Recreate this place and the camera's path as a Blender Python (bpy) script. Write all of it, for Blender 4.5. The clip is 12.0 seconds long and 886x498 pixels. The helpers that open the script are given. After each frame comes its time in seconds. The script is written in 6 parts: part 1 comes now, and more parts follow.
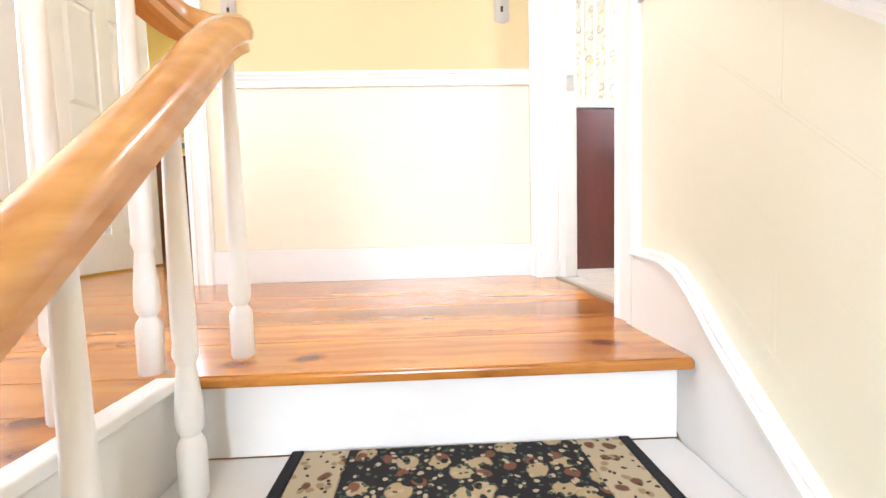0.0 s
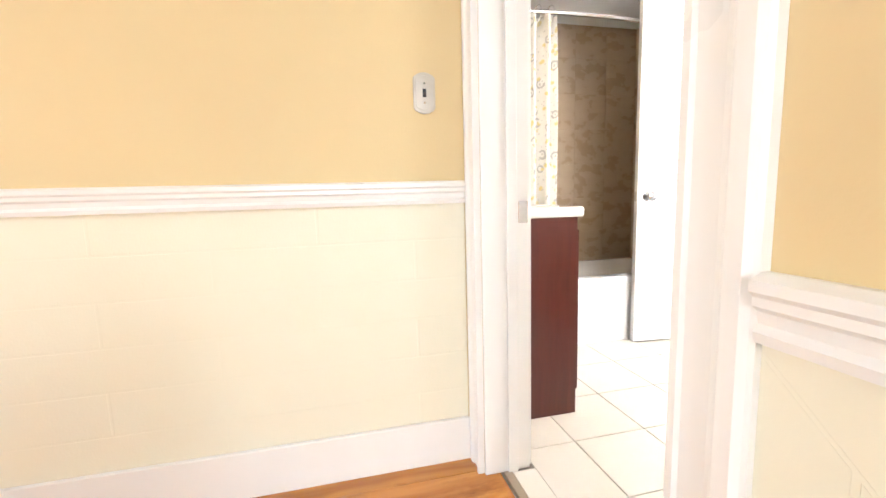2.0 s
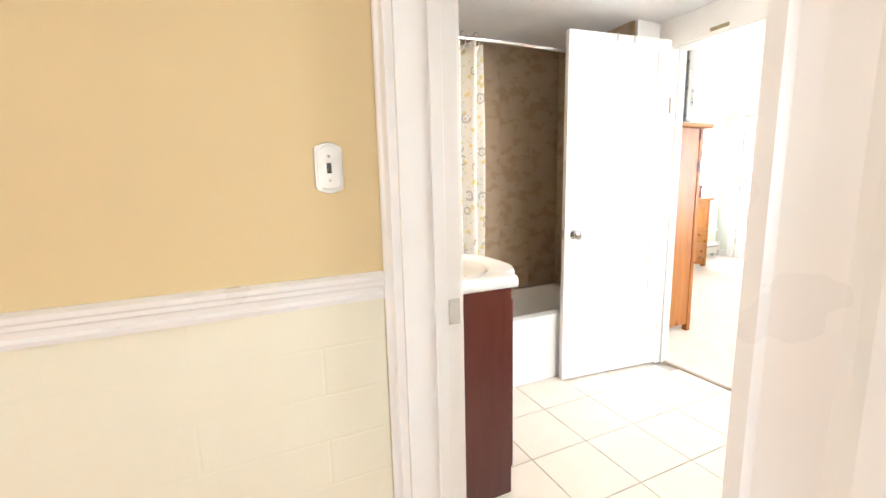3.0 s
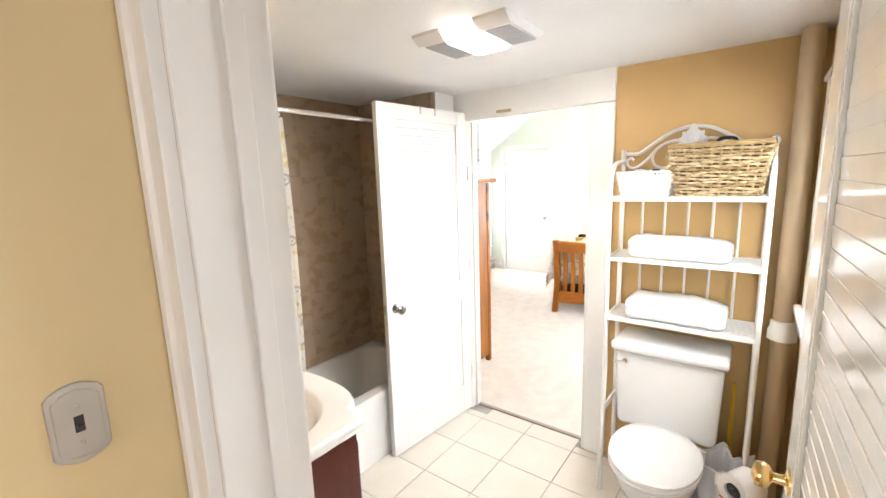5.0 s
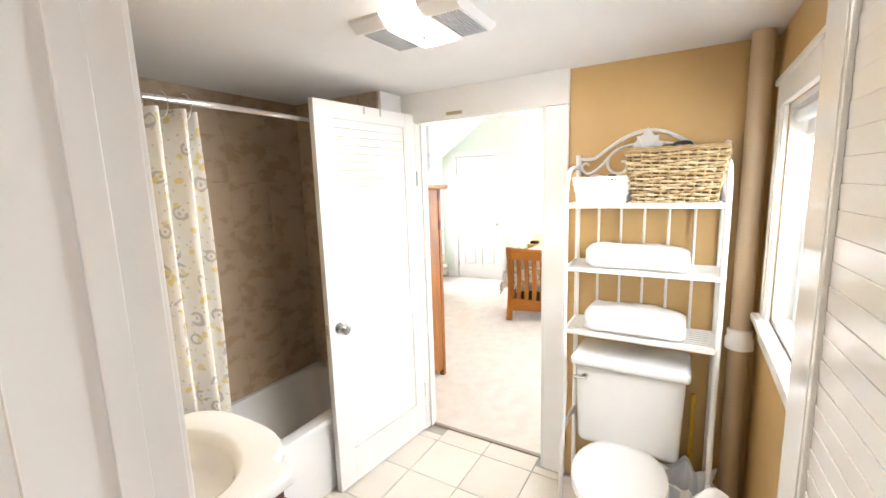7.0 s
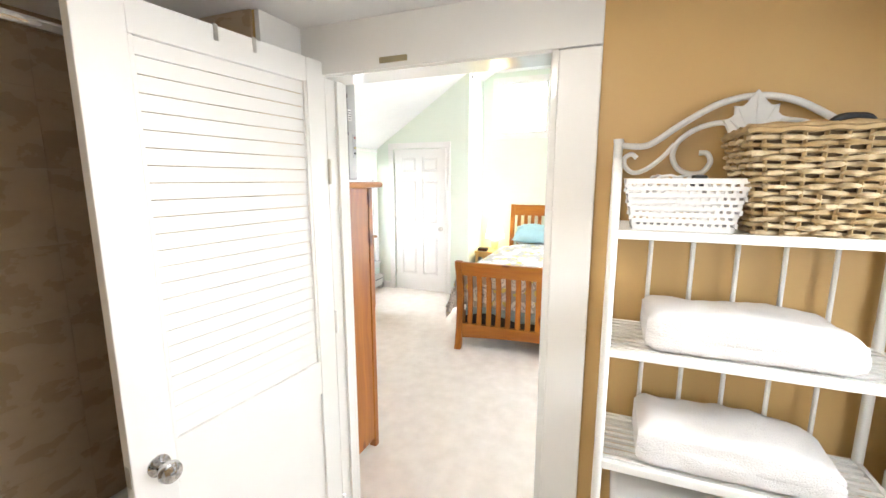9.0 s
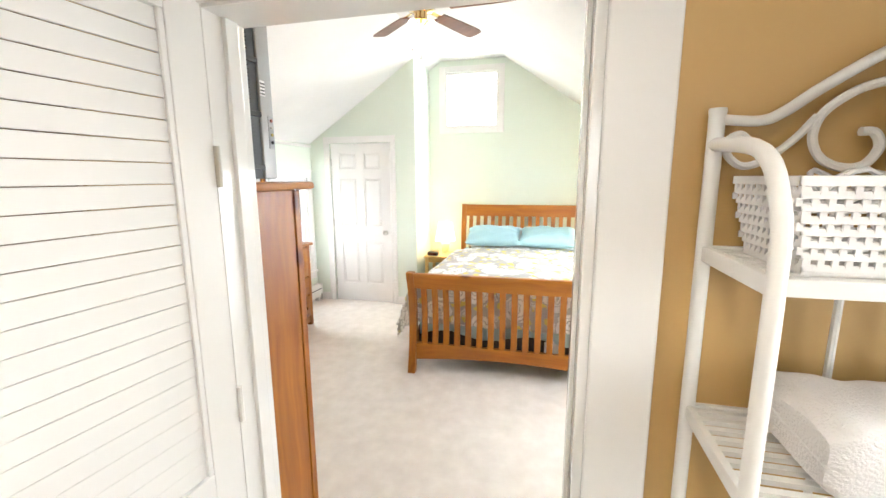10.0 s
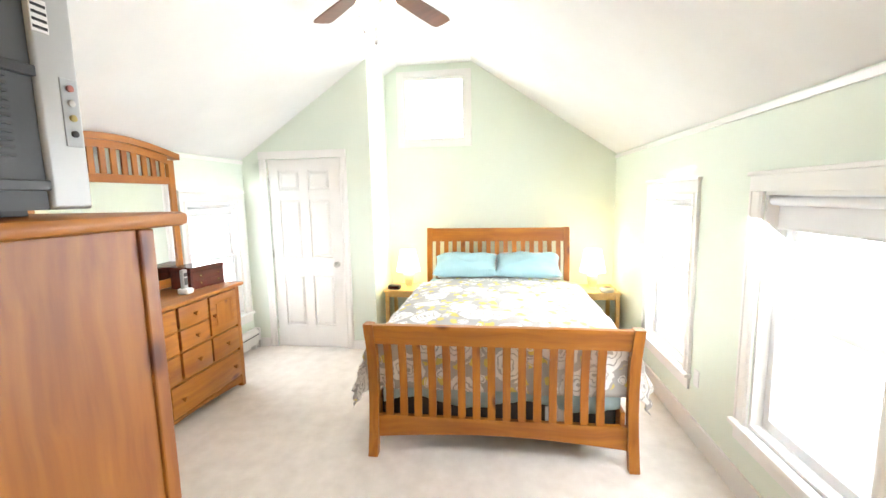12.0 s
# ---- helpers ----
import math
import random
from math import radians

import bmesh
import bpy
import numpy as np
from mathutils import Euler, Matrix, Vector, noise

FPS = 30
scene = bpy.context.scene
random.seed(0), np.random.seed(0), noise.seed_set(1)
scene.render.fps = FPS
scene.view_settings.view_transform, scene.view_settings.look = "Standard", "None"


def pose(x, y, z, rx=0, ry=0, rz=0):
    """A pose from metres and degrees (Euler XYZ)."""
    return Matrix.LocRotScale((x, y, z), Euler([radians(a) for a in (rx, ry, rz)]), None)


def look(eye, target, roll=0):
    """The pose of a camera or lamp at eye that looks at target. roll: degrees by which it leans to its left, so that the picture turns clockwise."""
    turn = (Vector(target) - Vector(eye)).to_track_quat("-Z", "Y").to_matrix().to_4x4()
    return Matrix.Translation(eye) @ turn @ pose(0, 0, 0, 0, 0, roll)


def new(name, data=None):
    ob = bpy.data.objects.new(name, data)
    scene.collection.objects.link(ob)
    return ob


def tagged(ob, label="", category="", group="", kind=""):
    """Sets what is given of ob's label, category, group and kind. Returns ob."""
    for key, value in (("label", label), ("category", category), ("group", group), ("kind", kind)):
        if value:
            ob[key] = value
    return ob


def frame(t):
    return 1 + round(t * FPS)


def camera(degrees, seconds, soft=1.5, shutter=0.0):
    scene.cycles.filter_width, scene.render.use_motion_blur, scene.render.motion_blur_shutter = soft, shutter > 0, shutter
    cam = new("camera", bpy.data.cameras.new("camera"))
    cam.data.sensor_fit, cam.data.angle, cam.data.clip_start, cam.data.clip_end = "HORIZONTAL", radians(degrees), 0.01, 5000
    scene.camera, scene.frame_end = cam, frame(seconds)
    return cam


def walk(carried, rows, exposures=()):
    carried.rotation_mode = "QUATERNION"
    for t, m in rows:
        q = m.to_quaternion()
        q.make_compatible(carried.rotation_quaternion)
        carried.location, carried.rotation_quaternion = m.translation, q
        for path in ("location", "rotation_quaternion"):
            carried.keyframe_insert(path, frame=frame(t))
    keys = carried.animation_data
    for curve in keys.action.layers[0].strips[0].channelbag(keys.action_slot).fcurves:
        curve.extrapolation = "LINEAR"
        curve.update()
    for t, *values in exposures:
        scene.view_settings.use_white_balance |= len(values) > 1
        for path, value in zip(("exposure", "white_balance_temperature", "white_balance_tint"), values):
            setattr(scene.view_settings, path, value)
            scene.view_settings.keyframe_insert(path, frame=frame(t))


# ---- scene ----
cam = camera(93.7, 12.0)
PATH = [
    (0, (1.082, 1.489, 0.277), (1.159, 3.483, 0.145), -1.5),
    (0.5, (1.14, 1.673, 0.475), (1.225, 3.661, 0.275), -2.0),
    (1, (1.143, 1.832, 0.62), (1.301, 3.814, 0.407), -2.0),
    (1.5, (1.144, 2.008, 0.778), (1.443, 3.974, 0.556), -1.8),
    (2, (1.188, 2.172, 0.952), (1.657, 4.099, 0.7), -1.6),
    (2.5, (1.226, 2.33, 1.11), (1.854, 4.207, 0.822), -1.4),
    (3, (1.29, 2.439, 1.243), (2.101, 4.239, 0.922), -1.4),
    (3.2, (1.324, 2.479, 1.282), (2.214, 4.241, 0.963), -1.7),
    (4.8, (1.342, 2.714, 1.627), (2.853, 3.982, 1.299), -1.8),
    (5, (1.349, 2.728, 1.634), (2.917, 3.924, 1.301), -1.9),
    (5.5, (1.352, 2.728, 1.638), (2.996, 3.816, 1.306), -2.1),
    (6, (1.356, 2.727, 1.646), (3.022, 3.781, 1.313), -2.3),
    (6.5, (1.383, 2.748, 1.641), (3.065, 3.779, 1.311), -2.2),
    (6.7, (1.417, 2.772, 1.635), (3.105, 3.798, 1.319), -2.1),
    (8.3, (2.083, 3.098, 1.61), (3.862, 4.017, 1.278), -0.5),
    (8.5, (2.143, 3.161, 1.617), (3.942, 4.046, 1.283), -0.6),
    (9, (2.372, 3.299, 1.637), (4.219, 4.043, 1.304), -0.0),
    (9.5, (2.6, 3.439, 1.639), (4.489, 4.039, 1.299), -0.1),
    (10, (2.855, 3.55, 1.64), (4.773, 4.023, 1.298), -0.3),
    (10.5, (3.068, 3.647, 1.642), (5.003, 4.013, 1.302), -0.9),
    (11, (3.265, 3.736, 1.647), (5.223, 3.988, 1.334), -0.9),
    (11.3, (3.409, 3.763, 1.649), (5.373, 3.998, 1.352), -0.6),
    (11.5, (3.461, 3.773, 1.647), (5.425, 4.025, 1.368), -1.1),
    (12, (3.602, 3.802, 1.648), (5.568, 4.071, 1.395), -1.1),
]
EXPOSURES = [(0.0, 1.75, 5750, 13), (0.6, 1.6, 5850, 13), (1.5, 1.48, 6050, 13), (2.5, 1.33, 6200, 13), (3.2, 1.1, 6300, 13), (5.0, 0.78, 6250, 13), (6.5, 0.75, 6250, 13),
             (8.5, 0.6, 6200, 12), (9.5, 0.25, 6300, 12), (10.5, 0.2, 6350, 12), (11.5, 0.3, 6350, 12), (12.0, 0.3, 6350, 12)]
walk(cam, [(t, look(eye, target, roll)) for t, eye, target, roll in PATH], EXPOSURES)

# ---- world and light ----
world = bpy.data.worlds.new("world")
scene.world = world
world.use_nodes = True
sky = world.node_tree.nodes.new("ShaderNodeTexSky")
sky.sky_type = "NISHITA"
sky.sun_disc = False
sky.sun_elevation, sky.sun_rotation = radians(42), radians(200)
world.node_tree.links.new(sky.outputs[0], world.node_tree.nodes["Background"].inputs[0])
world.node_tree.nodes["Background"].inputs[1].default_value = 0.15


def lamp(name, kind, m, watts, colour=(1, 1, 1), size=(1, 1)):
    data = bpy.data.lights.new(name, kind)
    data.energy, data.color = watts, colour
    if kind == "AREA":
        data.shape, data.size, data.size_y = "RECTANGLE", *size
    elif kind == "SUN":
        data.angle = radians(size[0])
    else:
        data.shadow_soft_size = size[0]
    ob = new(name, data)
    ob.matrix_world = m
    return ob


lamp("sun", "SUN", look((6, -4, 9), (6, 4, 1.4)), 1.2, (1.0, 0.95, 0.88), (10, 10))
DAY = (0.91, 0.97, 1.0)
lamp("daylight_area", "AREA", look((5.47, 2.26, 1.25), (5.5, 3.5, -0.1)), 38, DAY, (0.9, 1.3))
lamp("daylight_area", "AREA", look((6.95, 2.26, 1.25), (6.7, 4, 0.3)), 96, DAY, (0.9, 1.3))
lamp("daylight_area", "AREA", look((7.32, 6.81, 1.25), (7.2, 5, 0.3)), 28, DAY, (0.9, 1.3))
lamp("daylight_area", "AREA", look((8.72, 4.54, 2.72), (7, 4.5, 1.9)), 40, DAY, (0.8, 0.8))
lamp("daylight_area", "AREA", look((3.03, 2.30, 1.52), (3.15, 3.2, 0.6)), 12.5, DAY, (0.62, 0.68))
lamp("daylight_area", "AREA", look((0.95, -2.38, 1.35), (0.95, 2, 0.7)), 54, DAY, (1.3, 1.7))
# added fill for the hall's right wall; no west window is known
lamp("daylight_area", "AREA", look((-2.9, 2.5, 1.75), (1, 2.6, 1.2)), 34, DAY, (1.2, 1.5))
lamp("daylight_area", "AREA", look((-1.0, 5.85, 1.4), (-1.0, 4, 1.0)), 25, DAY, (0.8, 1.2))

# ---- materials ----
def material(name, colour, rough=0.5, metal=0.0, dark=None, scale=8.0, bump=0.0, fine=60.0, stretch=(1, 1, 1),
             coat=0.0, mix=0.5, spread=0.25, pieces=False):
    """A painted, printed or cast surface: two tones by broad noise, relief by fine noise."""
    m = bpy.data.materials.new(name)
    m.use_nodes = True
    t = m.node_tree
    n, link = t.nodes, t.links.new
    b = n["Principled BSDF"]
    b.inputs["Roughness"].default_value, b.inputs["Metallic"].default_value = rough, metal
    b.inputs["Coat Weight"].default_value = coat
    co, mp = n.new("ShaderNodeTexCoord"), n.new("ShaderNodeMapping")
    mp.inputs["Scale"].default_value = stretch
    place = co.outputs["Object"]
    if pieces:
        info, far, shift = n.new("ShaderNodeObjectInfo"), n.new("ShaderNodeMath"), n.new("ShaderNodeVectorMath")
        far.operation = "MULTIPLY"
        far.inputs[1].default_value = 23.0
        link(info.outputs["Random"], far.inputs[0])
        link(place, shift.inputs[0])
        link(far.outputs[0], shift.inputs[1])
        place = shift.outputs[0]
    link(place, mp.inputs["Vector"])
    dark = dark or tuple(c * 0.9 for c in colour)
    n1 = n.new("ShaderNodeTexNoise")
    n1.inputs["Scale"].default_value, n1.inputs["Detail"].default_value = scale, 5
    link(mp.outputs[0], n1.inputs["Vector"])
    ramp = n.new("ShaderNodeValToRGB")
    ramp.color_ramp.elements[0].position, ramp.color_ramp.elements[1].position = mix - spread, mix + spread
    ramp.color_ramp.elements[0].color, ramp.color_ramp.elements[1].color = (*dark, 1), (*colour, 1)
    link(n1.outputs[0], ramp.inputs[0])
    link(ramp.outputs[0], b.inputs["Base Color"])
    n2 = n.new("ShaderNodeTexNoise")
    n2.inputs["Scale"].default_value, n2.inputs["Detail"].default_value = fine, 4
    link(mp.outputs[0], n2.inputs["Vector"])
    rr = n.new("ShaderNodeMapRange")
    rr.inputs["To Min"].default_value, rr.inputs["To Max"].default_value = rough * 0.8, min(1.0, rough * 1.2)
    link(n1.outputs[0], rr.inputs["Value"])
    link(rr.outputs[0], b.inputs["Roughness"])
    if bump:
        bp = n.new("ShaderNodeBump")
        bp.inputs["Strength"].default_value, bp.inputs["Distance"].default_value = bump, 0.004
        link(n2.outputs[0], bp.inputs["Height"])
        link(bp.outputs[0], b.inputs["Normal"])
    return m


def wood(name, light, dark, axis=0, rough=0.35, knots=True, coat=0.2, piece=0.0, fine=34.0, knot=(0.035, 0.11), wear=0.0):
    """Sawn pine: streaks along one axis, broad tone, knots; piece varies the tone from board to board."""
    m = bpy.data.materials.new(name)
    m.use_nodes = True
    t = m.node_tree
    n, link = t.nodes, t.links.new
    b = n["Principled BSDF"]
    b.inputs["Roughness"].default_value, b.inputs["Coat Weight"].default_value = rough, coat
    b.inputs["Coat Roughness"].default_value = 0.15
    co, info, add = n.new("ShaderNodeTexCoord"), n.new("ShaderNodeObjectInfo"), n.new("ShaderNodeVectorMath")
    mul = n.new("ShaderNodeMath")
    mul.operation = "MULTIPLY"
    mul.inputs[1].default_value = 17.0 if piece else 0.0
    link(info.outputs["Random"], mul.inputs[0])
    link(co.outputs["Object"], add.inputs[0])
    link(mul.outputs[0], add.inputs[1])
    warp = n.new("ShaderNodeTexNoise")
    warp.inputs["Scale"].default_value = 2.2
    link(add.outputs[0], warp.inputs["Vector"])
    wa = n.new("ShaderNodeVectorMath")
    wa.operation = "MULTIPLY_ADD"
    wa.inputs[1].default_value = (0.1, 0.1, 0.1)
    link(warp.outputs["Color"], wa.inputs[0])
    link(add.outputs[0], wa.inputs[2])
    mp = n.new("ShaderNodeMapping")
    sc = [fine, fine, fine]
    sc[axis] = 1.3
    mp.inputs["Scale"].default_value = sc
    link(wa.outputs[0], mp.inputs["Vector"])
    g = n.new("ShaderNodeTexNoise")
    g.inputs["Scale"].default_value, g.inputs["Detail"].default_value = 1.0, 6
    link(mp.outputs[0], g.inputs["Vector"])
    broad = n.new("ShaderNodeMapping")
    sb = [7, 7, 7]
    sb[axis] = 0.6
    broad.inputs["Scale"].default_value = sb
    link(wa.outputs[0], broad.inputs["Vector"])
    g2 = n.new("ShaderNodeTexNoise")
    g2.inputs["Scale"].default_value = 1.0
    link(broad.outputs[0], g2.inputs["Vector"])
    s = n.new("ShaderNodeMath")
    s.operation = "ADD"
    link(g.outputs[0], s.inputs[0])
    link(g2.outputs[0], s.inputs[1])
    ramp = n.new("ShaderNodeValToRGB")
    ramp.color_ramp.elements[0].position, ramp.color_ramp.elements[1].position = 0.36, 0.62
    ramp.color_ramp.elements[0].color, ramp.color_ramp.elements[1].color = (*dark, 1), (*light, 1)
    half = n.new("ShaderNodeMath")
    half.operation = "MULTIPLY"
    half.inputs[1].default_value = 0.5
    link(s.outputs[0], half.inputs[0])
    link(half.outputs[0], ramp.inputs[0])
    out = ramp.outputs[0]
    if knots:
        km = n.new("ShaderNodeMapping")
        ks = [5.5, 5.5, 5.5] if wear else [6.2, 6.2, 6.2]
        ks[axis] = 3.4 if wear else 2.7
        km.inputs["Scale"].default_value = ks
        link(wa.outputs[0], km.inputs["Vector"])
        v = n.new("ShaderNodeTexVoronoi")
        v.inputs["Scale"].default_value, v.inputs["Randomness"].default_value = 1.0, 1.0
        link(km.outputs[0], v.inputs["Vector"])
        kr = n.new("ShaderNodeValToRGB")
        kr.color_ramp.elements[0].position, kr.color_ramp.elements[1].position = knot
        kr.color_ramp.elements[0].color, kr.color_ramp.elements[1].color = (1, 1, 1, 1), (0, 0, 0, 1)
        link(v.outputs["Distance"], kr.inputs[0])
        mx = n.new("ShaderNodeMix")
        mx.data_type = "RGBA"
        link(kr.outputs[0], mx.inputs["Factor"])
        link(out, mx.inputs["A"])
        mx.inputs["B"].default_value = (dark[0] * 0.45, dark[1] * 0.3, dark[2] * 0.25, 1)
        out = mx.outputs["Result"]
    if wear:
        wm = n.new("ShaderNodeMapping")
        ws = [9.0, 9.0, 9.0]
        ws[axis] = 3.0
        wm.inputs["Scale"].default_value = ws
        link(add.outputs[0], wm.inputs["Vector"])
        wn = n.new("ShaderNodeTexNoise")
        wn.inputs["Scale"].default_value, wn.inputs["Detail"].default_value, wn.inputs["Roughness"].default_value = 1.0, 9, 0.7
        link(wm.outputs[0], wn.inputs["Vector"])
        wr = n.new("ShaderNodeMapRange")
        wr.inputs["From Min"].default_value, wr.inputs["From Max"].default_value = 0.55, 0.72
        wr.inputs["To Max"].default_value = wear
        link(wn.outputs[0], wr.inputs["Value"])
        wx = n.new("ShaderNodeMix")
        wx.data_type = "RGBA"
        link(wr.outputs[0], wx.inputs["Factor"])
        link(out, wx.inputs["A"])
        wx.inputs["B"].default_value = (dark[0] * 0.5, dark[1] * 0.4, dark[2] * 0.4, 1)
        out = wx.outputs["Result"]
    if piece:
        hs = n.new("ShaderNodeHueSaturation")
        mr = n.new("ShaderNodeMapRange")
        mr.inputs["To Min"].default_value, mr.inputs["To Max"].default_value = 1 - piece, 1 + piece
        link(info.outputs["Random"], mr.inputs["Value"])
        link(mr.outputs[0], hs.inputs["Value"])
        link(out, hs.inputs["Color"])
        out = hs.outputs[0]
    link(out, b.inputs["Base Color"])
    bp = n.new("ShaderNodeBump")
    bp.inputs["Strength"].default_value, bp.inputs["Distance"].default_value = 0.15, 0.003
    link(g.outputs[0], bp.inputs["Height"])
    link(bp.outputs[0], b.inputs["Normal"])
    return m


def glass(name, rough=0.0, tint=(1, 1, 1)):
    m = bpy.data.materials.new(name)
    m.use_nodes = True
    b = m.node_tree.nodes["Principled BSDF"]
    b.inputs["Base Color"].default_value = (*tint, 1)
    b.inputs["Transmission Weight"].default_value, b.inputs["Roughness"].default_value = 1.0, rough
    b.inputs["IOR"].default_value = 1.1
    return m


def glow(name, colour, strength, base=(0.9, 0.9, 0.88)):
    m = bpy.data.materials.new(name)
    m.use_nodes = True
    b = m.node_tree.nodes["Principled BSDF"]
    b.inputs["Base Color"].default_value = (*base, 1)
    b.inputs["Emission Color"].default_value, b.inputs["Emission Strength"].default_value = (*colour, 1), strength
    return m


WHITE = material("white_gloss_paint", (0.83, 0.82, 0.79), 0.3, dark=(0.78, 0.765, 0.73), scale=3, bump=0.08, fine=25)
GLOSS = material("high_gloss_white_paint", (0.82, 0.81, 0.78), 0.13, dark=(0.79, 0.78, 0.745), scale=3, bump=0.12, fine=14, coat=0.3)
WHITE_MATT = material("ceiling_paint", (0.80, 0.795, 0.78), 0.8, scale=2, bump=0.05, fine=120)
TAN = material("tan_wall_paint", (0.58, 0.382, 0.148), 0.45, dark=(0.55, 0.355, 0.133), scale=3, bump=0.06, fine=140)
HALL_UPPER = material("ochre_hall_wallpaper", (0.67, 0.53, 0.29), 0.6, dark=(0.64, 0.50, 0.27), scale=2.5, bump=0.08, fine=160)
HALL_LOWER = material("cream_wainscot_paper", (0.78, 0.75, 0.60), 0.5, dark=(0.76, 0.725, 0.575), scale=2.5, bump=0.1, fine=160)
# faint embossed courses in the lower hall paper
def embossed(m, width, height, rake=0.0):
    t = m.node_tree
    n, link = t.nodes, t.links.new
    co, sep, add, com = n.new("ShaderNodeTexCoord"), n.new("ShaderNodeSeparateXYZ"), n.new("ShaderNodeMath"), n.new("ShaderNodeCombineXYZ")
    link(co.outputs["Object"], sep.inputs[0])
    link(sep.outputs["X"], add.inputs[0])
    link(sep.outputs["Y"], add.inputs[1])
    link(add.outputs[0], com.inputs["X"])
    lift = n.new("ShaderNodeMath")
    lift.operation = "MULTIPLY_ADD"
    lift.inputs[1].default_value = -rake
    link(sep.outputs["Y"], lift.inputs[0])
    link(sep.outputs["Z"], lift.inputs[2])
    link(lift.outputs[0], com.inputs["Y"])
    br = n.new("ShaderNodeTexBrick")
    br.inputs["Scale"].default_value, br.inputs["Mortar Size"].default_value = 1.0, 0.004
    br.inputs["Brick Width"].default_value, br.inputs["Row Height"].default_value = width, height
    link(com.outputs[0], br.inputs["Vector"])
    bp = n.new("ShaderNodeBump")
    bp.invert = True
    bp.inputs["Strength"].default_value, bp.inputs["Distance"].default_value = 0.6, 0.004
    link(br.outputs["Fac"], bp.inputs["Height"])
    old = n["Principled BSDF"].inputs["Normal"].links
    if old:
        link(old[0].from_socket, bp.inputs["Normal"])
    link(bp.outputs[0], n["Principled BSDF"].inputs["Normal"])


embossed(HALL_LOWER, 0.62, 0.135)
STAIR_PAPER = material("cream_stair_paper", (0.78, 0.75, 0.60), 0.5, dark=(0.76, 0.725, 0.575), scale=2.5, bump=0.1, fine=160)
embossed(STAIR_PAPER, 0.62, 0.19, 0.841)
MINT = material("pale_mint_paint", (0.725, 0.785, 0.69), 0.7, dark=(0.71, 0.77, 0.67), scale=2, bump=0.06, fine=150)
YELLOW_ROOM = material("yellow_wall_paint", (0.75, 0.60, 0.22), 0.7, scale=2, bump=0.05)
CARPET = material("cream_carpet", (0.81, 0.755, 0.69), 0.95, dark=(0.66, 0.60, 0.53), scale=9, bump=1.0, fine=210, spread=0.3)
PLANK = wood("orange_pine_plank", (0.60, 0.245, 0.036), (0.36, 0.115, 0.012), 0, 0.22, True, 0.4, 0.16, 26.0, (0.05, 0.17), 0.75)
PINE = {a: wood("honey_pine_" + "xyz"[a], (0.40, 0.142, 0.010), (0.245, 0.071, 0.005), a, 0.45, True, 0.05, knot=(0.06, 0.17)) for a in range(3)}
RAIL_WOOD = wood("varnished_handrail", (0.66, 0.36, 0.115), (0.46, 0.20, 0.045), 1, 0.2, False, 0.8)
PALE_OAK = wood("pale_nightstand_wood", (0.70, 0.46, 0.17), (0.56, 0.33, 0.10), 0, 0.4, False)
MAHOGANY = wood("dark_mahogany", (0.10, 0.018, 0.014), (0.06, 0.010, 0.008), 2, 0.3, False)
CHERRY = wood("dark_cherry", (0.12, 0.02, 0.012), (0.07, 0.010, 0.006), 0, 0.25, False)
FLOOR_TILE = material("cream_floor_tile", (0.74, 0.69, 0.61), 0.22, dark=(0.70, 0.645, 0.56), scale=6, bump=0.03, fine=20, pieces=True)
GROUT = material("grey_grout", (0.42, 0.38, 0.33), 0.9, bump=0.3)
WALL_TILE = material("beige_stone_wall_tile", (0.44, 0.335, 0.225), 0.28, dark=(0.39, 0.293, 0.195), scale=9, bump=0.05, fine=30, stretch=(1, 1, 1.5), spread=0.22, pieces=True)
WALL_GROUT = material("tan_grout", (0.40, 0.305, 0.205), 0.9)
PORCELAIN = material("white_porcelain", (0.86, 0.86, 0.84), 0.08, scale=2, coat=0.5)
PLATE = material("pewter_switch_plate", (0.56, 0.53, 0.48), 0.32, 0.55, scale=14, dark=(0.47, 0.44, 0.39), bump=0.1)
CHROME = material("chrome", (0.85, 0.85, 0.86), 0.08, 1.0, scale=2)
BRASS = material("brass", (0.80, 0.58, 0.25), 0.15, 1.0, scale=5)
STEEL = material("brushed_steel_plate", (0.62, 0.60, 0.56), 0.3, 1.0, scale=6)
WHITE_METAL = material("white_enamelled_metal", (0.82, 0.81, 0.77), 0.3, scale=4)
TOWEL = material("white_terry_cotton", (0.82, 0.80, 0.78), 0.95, scale=6, bump=0.9, fine=240)
WICKER = material("brown_wicker", (0.46, 0.33, 0.16), 0.6, dark=(0.24, 0.15, 0.055), scale=26, bump=0.5, fine=120)
PLASTIC_WHITE = material("white_plastic", (0.82, 0.81, 0.79), 0.4, scale=3)
BLACK = material("black_plastic", (0.02, 0.02, 0.021), 0.4, scale=5)
GREY_DARK = material("charcoal_plastic", (0.045, 0.047, 0.05), 0.5, scale=6, bump=0.1, fine=300)
SILVER = material("silver_plastic", (0.42, 0.42, 0.415), 0.4, 0.2, scale=6)
GLASS = glass("window_glass")
MIRROR = material("mirror_silver", (0.92, 0.93, 0.93), 0.02, 1.0, scale=1)
TEAL = material("aqua_cotton", (0.40, 0.60, 0.64), 0.85, dark=(0.32, 0.52, 0.57), scale=8, bump=0.3, fine=90)
BED_BLACK = material("dark_bed_base", (0.03, 0.026, 0.025), 0.8, scale=20, bump=0.3)
FAN_WOOD = wood("walnut_fan_blade", (0.16, 0.055, 0.03), (0.09, 0.03, 0.015), 0, 0.4, False)
